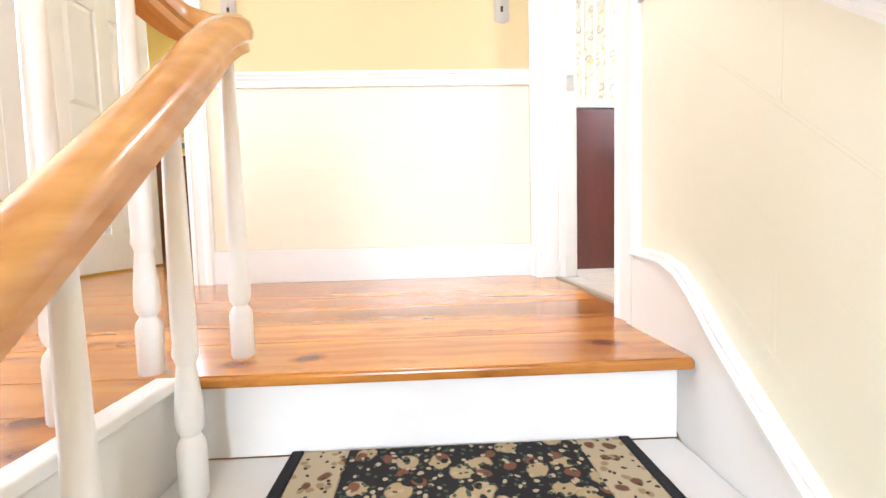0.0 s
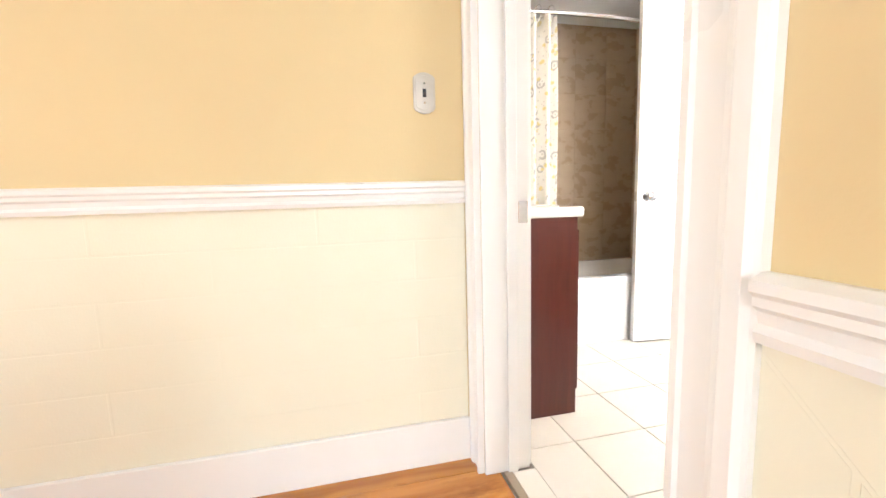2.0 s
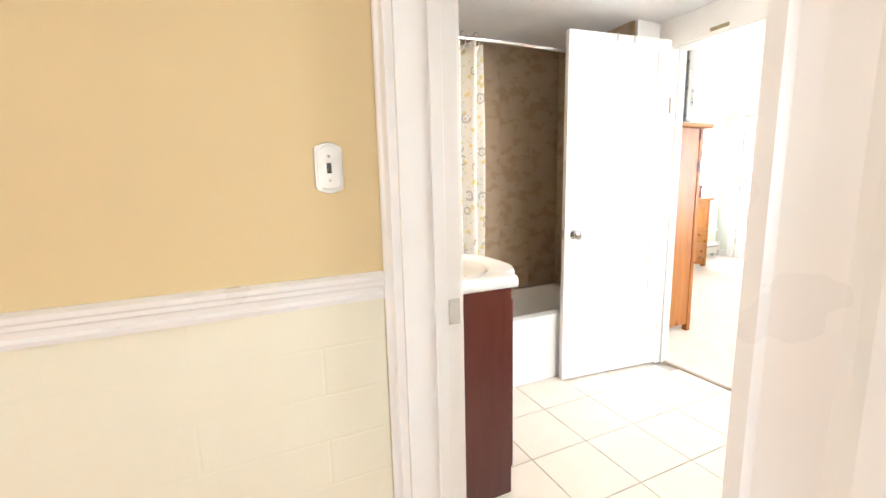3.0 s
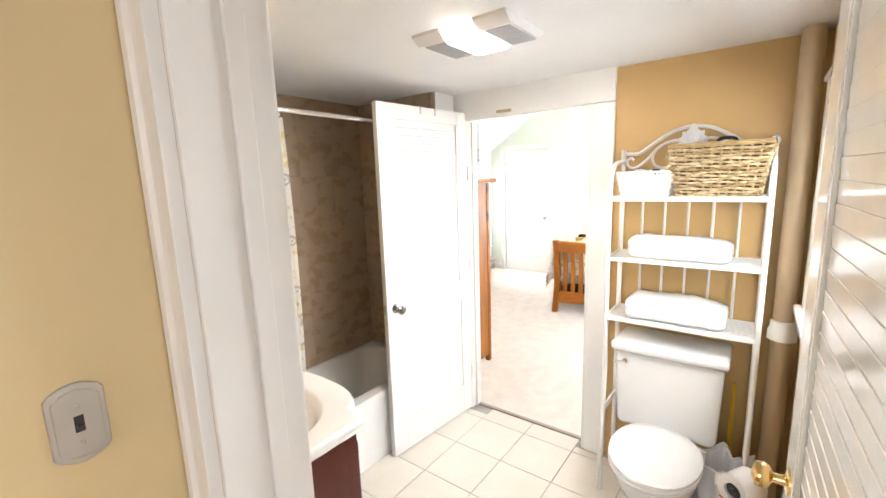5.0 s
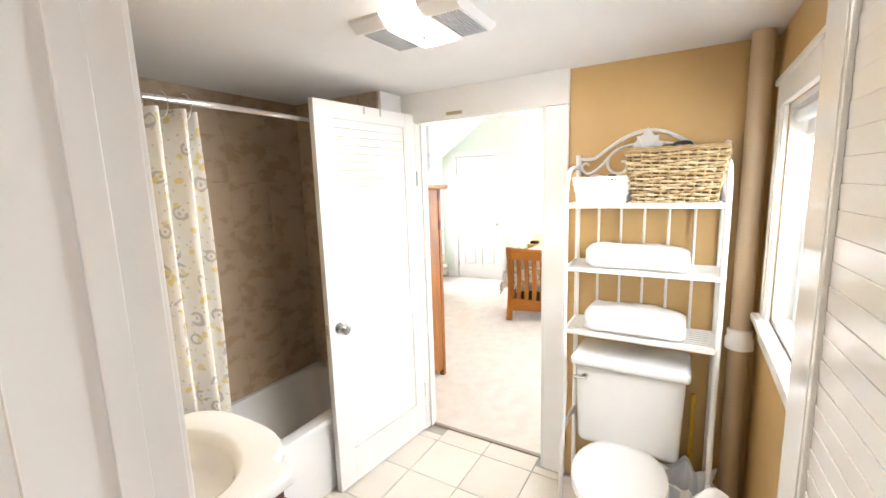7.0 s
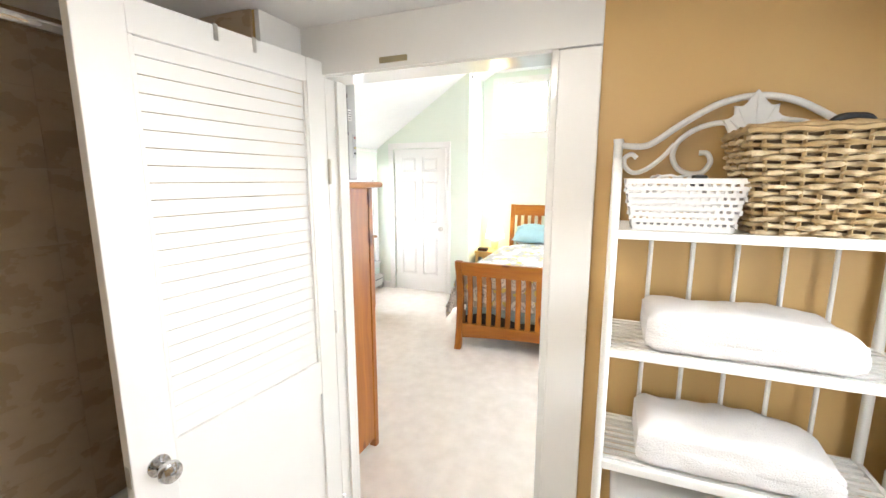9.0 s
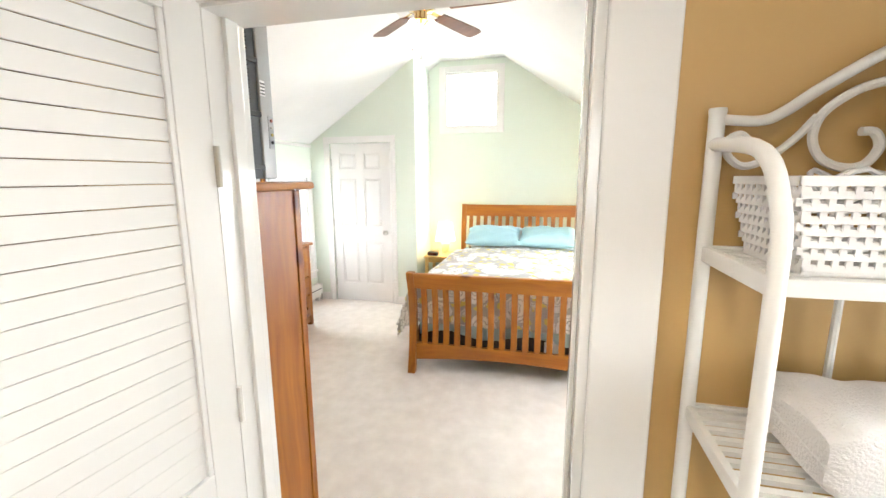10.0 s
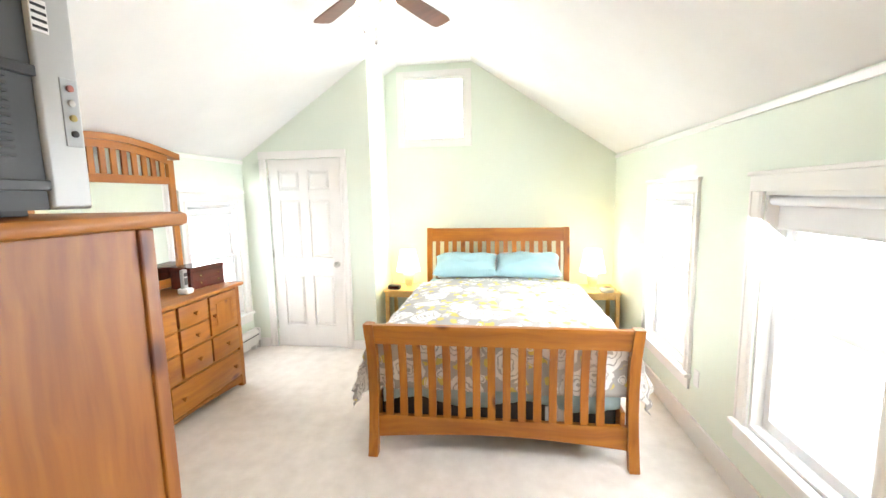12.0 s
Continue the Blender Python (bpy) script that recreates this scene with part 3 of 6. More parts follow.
# ---- doors ----
def louvre_door(name, label, w, h, m, louvre, low, slats, knob_mat, knob_z, tilt, cover, paint):
    """Leaf along +x from its hinge, seen face at y = 0: stiles, rails, slatted upper part, flat lower panel, knob."""
    door = thing(name, label, "door", m, kind="structure")
    st, th = 0.105, 0.035
    for x in (0, w - st):
        part("stile", boxes(((x, -th, 0), (x + st, 0, h)), bevel=0.003), paint, door)
    for z0, z1 in ((0, low[0]), (low[1], louvre[0]), (louvre[1], h)):
        part("rail", boxes(((st, -th + 0.001, z0), (w - st, -0.001, z1)), bevel=0.002), paint, door)
    part("lower_panel", boxes(((st, -0.026, low[0]), (w - st, -0.010, low[1])), bevel=0.001), paint, door)
    for lo, hi in (((st, -0.012, louvre[0]), (st + 0.012, -0.002, louvre[1])), ((w - st - 0.012, -0.012, louvre[0]), (w - st, -0.002, louvre[1]))):
        part("bead", boxes((lo, hi), bevel=0.003), paint, door)
    step = (louvre[1] - louvre[0]) / slats
    me = mesh_of("slat", boxes(((st, -0.003, -step * cover), (w - st, 0.003, step * cover)), bevel=0.0015), paint)
    for k in range(slats):
        ob = new("slat", me)
        ob.parent = door
        ob.matrix_local = pose(0, -0.014, louvre[0] + step * (k + 0.5), tilt, 0, 0)
    knob = lathe([(0.028, 0.0), (0.028, 0.004), (0.012, 0.008), (0.010, 0.028), (0.024, 0.036), (0.029, 0.048), (0.026, 0.060), (0.012, 0.066)], 20,
                 at=(w - 0.06, 0, knob_z), axis=1)
    # height axis is y after the turn
    part("knob", knob, knob_mat, door, "polished metal door knob", smooth=True)
    part("latch_plate", boxes(((w - 0.001, -0.028, knob_z - 0.028), (w + 0.002, -0.008, knob_z + 0.028)), bevel=0.0008), STEEL, door, "metal latch plate on the door's edge")
    return door


GLASS_KNOB = material("cut_glass_chrome", (0.80, 0.80, 0.80), 0.05, 0.9, scale=120, dark=(0.25, 0.25, 0.26))
bath_door = louvre_door("door_bedroom_louvred", "white painted louvred door standing open beside the bathtub", 0.745, 2.03,
                        pose(3.668, 4.262, 0.012, 0, 0, 174.4), (0.95, 1.95), (0.20, 0.82), 24, GLASS_KNOB, 0.905, 4, 0.481, WHITE)
louvre_hall = louvre_door("door_bath_louvred", "glossy white louvred bathroom door swung fully open", 0.70, 2.0,
                          pose(1.79, 2.602, 0.012, 0, 0, 2.5), (0.95, 1.92), (0.20, 0.82), 24, BRASS, 0.95, -3, 0.505, GLOSS)
hook = thing("over_door_hook", "grey metal hanger straps over the louvred door", "door hook", pose(3.668, 4.262, 0.012, 0, 0, 174.4))
for x in (0.30, 0.42):
    part("strap", boxes(((x, -0.037, 2.030), (x + 0.012, 0.002, 2.033)), ((x, 0.0005, 1.99), (x + 0.012, 0.003, 2.032)), bevel=0.0005), STEEL, hook)
part("hanger_bar", boxes(((0.30, -0.040, 1.97), (0.432, -0.0365, 2.032)), bevel=0.0005), STEEL, hook)


def panel_door(name, label, w, h, m, knob_mat, knob_z=0.93, flip=False):
    """Six raised panels on a leaf along +x, seen face at y = 0."""
    door = thing(name, label, "door", m, kind="structure")
    part("leaf", boxes(((0, -0.038, 0), (w, -0.014, h)), bevel=0.001), WHITE, door)
    c, st = w / 2, 0.115
    cols = ((st, c - 0.05), (c + 0.05, w - st))
    rows = ((0.24, 0.80), (1.0, 1.62), (1.73, h - 0.12))
    frame_bm = bmesh.new()
    for x0, x1 in ((0, st), (c - 0.05, c + 0.05), (w - st, w)):
        box(frame_bm, (x0, -0.015, 0), (x1, 0, h), 0.004)
    for z0, z1 in ((0, 0.24), (0.80, 1.0), (1.62, 1.73), (h - 0.12, h)):
        for x0, x1 in cols:
            box(frame_bm, (x0 - 0.002, -0.015, z0), (x1 + 0.002, -0.0006, z1), 0.004)
    part("frame", frame_bm, WHITE, door)
    for x0, x1 in cols:
        for z0, z1 in rows:
            bm = bmesh.new()
            a = [bm.verts.new(p) for p in ((x0 + 0.010, -0.0145, z0 + 0.010), (x1 - 0.010, -0.0145, z0 + 0.010), (x1 - 0.010, -0.0145, z1 - 0.010), (x0 + 0.010, -0.0145, z1 - 0.010))]
            b = [bm.verts.new(p) for p in ((x0 + 0.038, -0.002, z0 + 0.038), (x1 - 0.038, -0.002, z0 + 0.038), (x1 - 0.038, -0.002, z1 - 0.038), (x0 + 0.038, -0.002, z1 - 0.038))]
            bm.faces.new(b)
            for k in range(4):
                bm.faces.new((a[k], a[(k + 1) % 4], b[(k + 1) % 4], b[k]))
            part("panel", bm, WHITE, door)
    part("knob", lathe([(0.03, 0.0), (0.03, 0.005), (0.012, 0.009), (0.011, 0.03), (0.026, 0.04), (0.029, 0.052), (0.024, 0.062), (0.008, 0.066)], 18,
                       at=(0.065 if flip else w - 0.065, 0, knob_z), axis=1), knob_mat, door, "satin metal door knob", smooth=True)
    hx = w if flip else 0.0
    for z in (0.2, 1.0, 1.78):
        part("hinge", boxes(((hx - 0.010, -0.012, z), (hx + 0.010, 0.004, z + 0.09)), bevel=0.003), STEEL, door, "metal hinge")
    return door


# neighbouring room: thick doorway, open door, dark chest, striped blind
structure("wall_hall_recess", wall(1, 3.66, 3.88, -3.0, 0.8, 0, 2.5, [(-1.01, -0.035, 0, 2.05)]), YELLOW_ROOM, "deep reveal of the neighbouring room's doorway", "wall")
structure("door_reveal_west_room", boxes(((-0.057, 3.66, 0), (-0.035, 3.885, 2.05)), ((-1.01, 3.66, 0), (-0.988, 3.885, 2.05)), bevel=0.002), WHITE,
          "white painted door reveal", "door casing")
panel_door("door_west_room", "white six-panel door standing open into the next room", 0.78, 2.0, pose(-0.905, 4.685, 0.015, 0, 0, -94.5), STEEL, 0.93, True)
low_chest = thing("chest_of_drawers", "dark cherry chest of drawers in the neighbouring room", "chest", pose(-1.25, 5.06, 0))
part("body", boxes(((0, 0.02, 0.06), (1.0, 0.45, 0.85)), bevel=0.004), CHERRY, low_chest)
part("top", boxes(((-0.02, 0, 0.85), (1.02, 0.46, 0.88)), bevel=0.006), CHERRY, low_chest)
part("plinth", boxes(((0.02, 0.04, 0), (0.98, 0.44, 0.06)), bevel=0.003), CHERRY, low_chest)
for j in range(4):
    for i in range(2):
        d = part("drawer", boxes(((0.02 + 0.49 * i, 0.0, 0.09 + 0.19 * j), (0.49 + 0.49 * i, 0.02, 0.265 + 0.19 * j)), bevel=0.004), CHERRY, low_chest)
        part("pull", boxes(((0.21 + 0.49 * i, -0.02, 0.17 + 0.19 * j), (0.30 + 0.49 * i, 0.0, 0.185 + 0.19 * j)), bevel=0.004), CHROME, d, "bright metal drawer pull")
shade = thing("striped_blind", "roman blind with cream, green and ochre stripes at a window", "blind", pose(-1.5, 5.97, 0.92))
STRIPES = [material("blind_" + n, c, 0.9, scale=40, bump=0.3) for n, c in (("green", (0.10, 0.20, 0.16)), ("cream", (0.75, 0.68, 0.45)), ("ochre", (0.60, 0.40, 0.08)))]
for k in range(18):
    part("stripe", boxes(((0, -0.012 - 0.006 * (k % 2), 0.06 * k), (0.9, 0.0, 0.06 * k + 0.058)), bevel=0.003), STRIPES[k % 3], shade)

# ---- hall: switches, mat ----
for name, x, z, lab in (("light_switch", 1.472, 1.283, "brushed metal light switch plate on the ochre wall"),
                        ("light_switch", 0.187, 1.285, "brushed metal toggle switch plate near the doorway")):
    sw = tagged(thing(name, lab, "light switch", pose(x, 3.54, z)), group="hall light switches")
    o = [(0.036, -0.044), (0.0345, -0.050), (0.028, -0.053), (0.022, -0.059), (0.012, -0.063), (0.0, -0.065)]
    o = o + [(-a, b) for a, b in reversed(o[:-1])]
    o = o + [(a, -b) for a, b in reversed(o)]
    part("plate", prism(o, -0.006, 0, 1, bevel=0.0022), PLATE, sw)
    part("raised_field", prism([(a * 0.80, b * 0.84) for a, b in o], -0.0078, -0.004, 1, bevel=0.0012), PLATE, sw)
    part("slot", boxes(((-0.006, -0.0095, -0.013), (0.006, -0.0072, 0.013)), bevel=0.0005), BLACK, sw, "dark toggle slot")
    part("toggle", boxes(((-0.004, -0.017, -0.008), (0.004, -0.009, 0.000)), bevel=0.0015), material("brown_toggle", (0.05, 0.03, 0.02), 0.35), sw, "small dark toggle")
    for dz in (-0.03, 0.03):
        part("screw", lathe([(0.003, 0), (0.003, 0.002)], 8, at=(0, -0.0088, dz), axis=1), CHROME, sw)


def printed(name, ground, spots, scale, rings=False, rough=0.9, source="Object"):
    """Woven or printed cloth: blots of several colours over a ground, placed by cells; rings draws concentric flowers."""
    m = bpy.data.materials.new(name)
    m.use_nodes = True
    t = m.node_tree
    n, link = t.nodes, t.links.new
    b = n["Principled BSDF"]
    b.inputs["Roughness"].default_value = rough
    co = n.new("ShaderNodeTexCoord")
    warp = n.new("ShaderNodeTexNoise")
    warp.inputs["Scale"].default_value, warp.inputs["Detail"].default_value = scale * 1.7, 3
    link(co.outputs[source], warp.inputs["Vector"])
    wa = n.new("ShaderNodeVectorMath")
    wa.operation = "MULTIPLY_ADD"
    k = 0.35 / scale
    wa.inputs[1].default_value = (k, k, k)
    link(warp.outputs["Color"], wa.inputs[0])
    link(co.outputs[source], wa.inputs[2])
    last = None
    for i, (colour, sc, r0, r1) in enumerate(spots):
        v = n.new("ShaderNodeTexVoronoi")
        v.voronoi_dimensions = "2D"
        v.inputs["Scale"].default_value = scale * sc
        off = n.new("ShaderNodeVectorMath")
        off.inputs[1].default_value = (i * 3.7, i * 1.3, i * 2.1)
        link(wa.outputs[0], off.inputs[0])
        link(off.outputs[0], v.inputs["Vector"])
        val = v.outputs["Distance"]
        if rings and i % 2 == 0:
            sn = n.new("ShaderNodeMath")
            sn.operation = "SINE"
            mu = n.new("ShaderNodeMath")
            mu.operation = "MULTIPLY"
            mu.inputs[1].default_value = 26.0
            link(val, mu.inputs[0])
            link(mu.outputs[0], sn.inputs[0])
            ad = n.new("ShaderNodeMath")
            ad.operation = "MULTIPLY_ADD"
            ad.inputs[1].default_value = 0.10
            link(sn.outputs[0], ad.inputs[0])
            link(val, ad.inputs[2])
            val = ad.outputs[0]
        rp = n.new("ShaderNodeValToRGB")
        rp.color_ramp.elements[0].position, rp.color_ramp.elements[1].position = r0, r1
        rp.color_ramp.elements[0].color, rp.color_ramp.elements[1].color = (1, 1, 1, 1), (0, 0, 0, 1)
        link(val, rp.inputs[0])
        mx = n.new("ShaderNodeMix")
        mx.data_type = "RGBA"
        link(rp.outputs[0], mx.inputs["Factor"])
        if last is None:
            mx.inputs["A"].default_value = (*ground, 1)
        else:
            link(last, mx.inputs["A"])
        mx.inputs["B"].default_value = (*colour, 1)
        last = mx.outputs["Result"]
    link(last, b.inputs["Base Color"])
    fine = n.new("ShaderNodeTexNoise")
    fine.inputs["Scale"].default_value = 350
    link(co.outputs["Object"], fine.inputs["Vector"])
    bp = n.new("ShaderNodeBump")
    bp.inputs["Strength"].default_value, bp.inputs["Distance"].default_value = 0.4, 0.002
    link(fine.outputs[0], bp.inputs["Height"])
    link(bp.outputs[0], b.inputs["Normal"])
    return m


RUG_FIELD = printed("woven_rug_field", (0.012, 0.011, 0.012), [((0.42, 0.32, 0.18), 1.0, 0.25, 0.30), ((0.20, 0.07, 0.04), 1.0, 0.15, 0.19), ((0.012, 0.011, 0.012), 2.1, 0.20, 0.25), ((0.46, 0.37, 0.24), 2.9, 0.16, 0.2), ((0.05, 0.08, 0.05), 3.7, 0.15, 0.2)], 13)
RUG_BORDER = printed("woven_rug_border", (0.46, 0.38, 0.25), [((0.14, 0.06, 0.03), 1.3, 0.15, 0.22), ((0.30, 0.22, 0.12), 2.0, 0.16, 0.22), ((0.03, 0.025, 0.022), 2.7, 0.11, 0.15)], 14)
RUG_EDGE = material("black_rug_binding", (0.012, 0.012, 0.014), 0.95, bump=0.8, fine=300)
mat_rug = thing("stair_mat", "black and beige floral woven stair mat on the top tread", "rug", pose(0, 0, -RISE))
part("field", boxes(((0.915, 2.07, 0), (1.375, 2.303, 0.010)), bevel=0.003), RUG_FIELD, mat_rug)
for x0, x1 in ((0.825, 0.915), (1.375, 1.465)):
    part("border", boxes(((x0, 2.07, 0), (x1, 2.303, 0.0098)), bevel=0.003), RUG_BORDER, mat_rug, "beige floral border band")
for x0, x1 in ((0.80, 0.825), (1.465, 1.488)):
    part("binding", boxes(((x0, 2.066, 0), (x1, 2.307, 0.011)), bevel=0.004), RUG_EDGE, mat_rug)

# ---- bathroom: ceiling light and fan ----
fan_light = thing("ceiling_fan_light", "white square ceiling extractor with a lit centre lens", "ceiling light", pose(2.755, 3.605, BZ - 0.0))
bm = prism([(-0.150, 0), (-0.147, -0.010), (-0.11, -0.034), (0.11, -0.034), (0.147, -0.010), (0.150, 0)], -0.195, -0.068, 1)
part("grille_housing", bm, PLASTIC_WHITE, fan_light)
bm = prism([(-0.150, 0), (-0.147, -0.010), (-0.11, -0.034), (0.11, -0.034), (0.147, -0.010), (0.150, 0)], 0.068, 0.195, 1)
part("grille_housing", bm, PLASTIC_WHITE, fan_light)
for y0 in (-0.185, 0.078):
    for k in range(9):
        part("grille_slat", boxes(((-0.10, y0 + 0.011 * k, -0.038), (0.10, y0 + 0.011 * k + 0.005, -0.0335))), SILVER, fan_light)
part("lens", prism([(-0.155, 0), (-0.13, -0.03), (-0.10, -0.046), (0.10, -0.046), (0.13, -0.026), (0.150, 0)], -0.067, 0.067, 1, bevel=0.006),
     glow("lit_lens", (1.0, 0.90, 0.74), 9.0), fan_light, "glowing frosted lens")
part("knob", lathe([(0.006, 0), (0.006, 0.008)], 10, at=(0, 0, -0.053)), GREY_DARK, fan_light, "small dark fixing")

# ---- tub, rod, curtain ----
tub = thing("bathtub", "white enamelled built-in bathtub with a plain apron", "bathtub", pose(0, 0, 0))
part("apron", boxes(((1.79, 4.405, 0), (3.448, 4.435, 0.40)), bevel=0.008), PORCELAIN, tub)
def tub_ring(z, inset, r):
    x0, x1, y0, y1 = 1.79 + inset, 3.445 - inset, 4.40 + inset, BY1 - 0.015 - inset * 0.6
    out = []
    for cx, cy, a0 in ((x1 - r, y1 - r, 0), (x0 + r, y1 - r, 90), (x0 + r, y0 + r, 180), (x1 - r, y0 + r, 270)):
        for k in range(7):
            a = radians(a0 + 15 * k)
            out.append((cx + r * math.cos(a), cy + r * math.sin(a), z))
    return out
bm, last = bmesh.new(), None
for z, inset, r in ((0.39, 0.0, 0.012), (0.42, 0.004, 0.014), (0.425, 0.03, 0.03), (0.422, 0.07, 0.10), (0.40, 0.085, 0.13), (0.25, 0.12, 0.15), (0.12, 0.17, 0.17), (0.09, 0.24, 0.12)):
    ring = [bm.verts.new(p) for p in tub_ring(z, inset, r)]
    if last:
        for k in range(len(ring)):
            bm.faces.new((last[k], last[(k + 1) % len(ring)], ring[(k + 1) % len(ring)], ring[k]))
    last = ring
bm.faces.new(last)
part("basin", bm, PORCELAIN, tub, smooth=True)
rod = thing("shower_rod", "bowed chrome shower curtain rod", "curtain rod")
rod_pts = [(1.785 + 1.655 * k / 16, 4.47 - 0.07 * math.sin(math.pi * k / 16), 1.95) for k in range(17)]
part("bar", tube(rod_pts, 0.0125, 12), CHROME, rod, smooth=True)
for x, d in ((1.785, 1), (3.436, -1)):
    part("flange", lathe([(0.032, 0), (0.032, 0.006 * d), (0.016, 0.018 * d)], 16, at=(x, 4.47, 1.95), axis=0), CHROME, rod, smooth=True)
CURTAIN = printed("printed_curtain_cotton", (0.80, 0.78, 0.73), [((0.52, 0.50, 0.47), 1.0, 0.10, 0.16), ((0.74, 0.64, 0.32), 1.6, 0.12, 0.18), ((0.82, 0.80, 0.75), 2.4, 0.2, 0.26), ((0.62, 0.60, 0.57), 3.0, 0.08, 0.12)], 8, True, 0.9, "UV")
curtain = thing("shower_curtain", "white shower curtain printed in pale yellow and grey", "shower curtain")
bm, grid = bmesh.new(), []
for i in range(97):
    u = i / 96
    col = []
    for j in range(17):
        v = j / 16
        z = 1.91 - 1.62 * v
        x = 1.83 + (0.565 - 0.01 * v) * u
        y = 4.345 - 0.045 * (1 - 0.2 * v) * math.sin(u * 44 + 0.5 * math.sin(v * 4)) + 0.04 * (1 - v) * math.sin(u * 3)
        col.append(bm.verts.new((x, y, z)))
    grid.append(col)
for a, b in zip(grid, grid[1:]):
    for j in range(16):
        bm.faces.new((a[j], b[j], b[j + 1], a[j + 1]))
lay = bm.loops.layers.uv.new("cloth")
for face in bm.faces:
    for lp in face.loops:
        lp[lay].uv = (lp.vert.co.x * 2.6, lp.vert.co.z)
cloth = part("cloth", bm, CURTAIN, curtain, smooth=True)
cloth.modifiers.new("thickness", "SOLIDIFY").thickness = 0.002
for k in range(8):
    x = 1.85 + 0.074 * k
    y = 4.47 - 0.07 * math.sin(math.pi * (x - 1.785) / 1.655)
    ring = [(x, y - 0.03 + 0.045 * math.sin(a), 1.925 + 0.045 * math.cos(a)) for a in (2 * math.pi * q / 14 for q in range(15))]
    part("ring", tube(ring, 0.0025, 6, False), CHROME, curtain)

# ---- vanity ----
vanity = thing("vanity_unit", "dark mahogany vanity unit with a white bow-fronted basin", "vanity", pose(1.782, 3.70, 0))
for y0 in (0.0, 0.582):
    part("side_panel", boxes(((0.0, y0, 0.0), (0.352, y0 + 0.018, 0.8545)), bevel=0.002), MAHOGANY, vanity)
part("back_panel", boxes(((0.0, 0.018, 0.0), (0.012, 0.582, 0.8545))), MAHOGANY, vanity)
part("kick_board", boxes(((0.336, 0.018, 0.0), (0.3515, 0.582, 0.10))), MAHOGANY, vanity)
part("bottom_panel", boxes(((0.012, 0.018, 0.06), (0.336, 0.582, 0.075))), MAHOGANY, vanity)
for y0 in (0.015, 0.303):
    d = part("door", boxes(((0.352, y0, 0.10), (0.370, y0 + 0.282, 0.80)), bevel=0.004), MAHOGANY, vanity)
    part("door_panel", boxes(((0.370, y0 + 0.05, 0.15), (0.374, y0 + 0.232, 0.75)), bevel=0.002), MAHOGANY, d)
    part("handle", lathe([(0.008, 0), (0.006, 0.012), (0.013, 0.02), (0.010, 0.026)], 12, at=(0.370, y0 + (0.25 if y0 < 0.1 else 0.03), 0.55), axis=0), CHROME, d, "small metal knob", smooth=True)
cx, cy = 0.215, 0.30
def top_edge(a):
    dx, dy = math.cos(a), math.sin(a)
    best = 9.0
    for k in range(1, 200):
        r = 0.003 * k
        x, y = cx + dx * r, cy + dy * r
        t = max(0.0, 1 - (abs(y - 0.30) / 0.235) ** 3)
        front = 0.378 + 0.095 * t ** 0.6
        if x < 0.001 or x > front or y < -0.022 or y > 0.622:
            return r
    return best
bm, rings = bmesh.new(), []
N = 72
angles = [2 * math.pi * k / N for k in range(N)]
edge = [top_edge(a) for a in angles]
def ring_at(f, z):
    return [bm.verts.new((cx + math.cos(a) * f(k), cy + math.sin(a) * f(k), z)) for k, a in enumerate(angles)]
ell = [1 / math.sqrt((math.cos(a) / 0.158) ** 2 + (math.sin(a) / 0.225) ** 2) for a in angles]
for f, z in ((lambda k: edge[k] - 0.006, 0.855), (lambda k: edge[k], 0.862), (lambda k: edge[k], 0.884), (lambda k: edge[k] - 0.008, 0.895),
             (lambda k: min(ell[k] + 0.012, edge[k] - 0.015), 0.893), (lambda k: min(ell[k], edge[k] - 0.022), 0.888), (lambda k: ell[k] * 0.9, 0.86), (lambda k: ell[k] * 0.75, 0.80),
             (lambda k: ell[k] * 0.45, 0.765), (lambda k: 0.022, 0.757)):
    rings.append(ring_at(f, z))
for a, b in zip(rings, rings[1:]):
    for k in range(N):
        bm.faces.new((a[k], a[(k + 1) % N], b[(k + 1) % N], b[k]))
bm.faces.new(rings[-1])
part("basin_top", bm, PORCELAIN, vanity, "white bow-fronted ceramic basin top", smooth=True)

# ---- toilet ----
toilet = thing("toilet", "white porcelain close-coupled toilet with closed lid", "toilet", pose(0, 3.012, 0))
def soft_box(lo, hi, r, taper=0.0):
    bm = bmesh.new()
    box(bm, lo, hi)
    for v in bm.verts:
        if v.co.z < (lo[2] + hi[2]) / 2:
            v.co.y *= 1 - taper
            v.co.x += (3.63 - v.co.x) * taper
    bmesh.ops.bevel(bm, geom=list(bm.edges), offset=r, segments=5, profile=0.5, affect="EDGES")
    return bm
part("tank", soft_box((3.385, -0.225, 0.385), (3.635, 0.228, 0.785), 0.035, 0.06), PORCELAIN, toilet, smooth=True)
part("tank_lid", soft_box((3.365, -0.240, 0.782), (3.640, 0.243, 0.830), 0.018), PORCELAIN, toilet, smooth=True)
lever = part("flush_lever", lathe([(0.014, 0), (0.014, -0.012)], 14, at=(3.386, 0.175, 0.735), axis=0), CHROME, toilet, "chrome flush lever", smooth=True)
part("lever_arm", tube([(3.370, 0.175, 0.735), (3.362, 0.19, 0.734), (3.360, 0.225, 0.730)], [0.006, 0.006, 0.008], 8), CHROME, lever, smooth=True)
def oval(z, x0, x1, w, n=36, square=2.3):
    out = []
    for k in range(n):
        a = 2 * math.pi * k / n
        c, s = math.cos(a), math.sin(a)
        f = (abs(c) ** square + abs(s) ** square) ** (-1 / square)
        out.append(((x0 + x1) / 2 + (x1 - x0) / 2 * c * f, w * s * f * (1.0 - 0.10 * max(0, -c)), z))
    return out
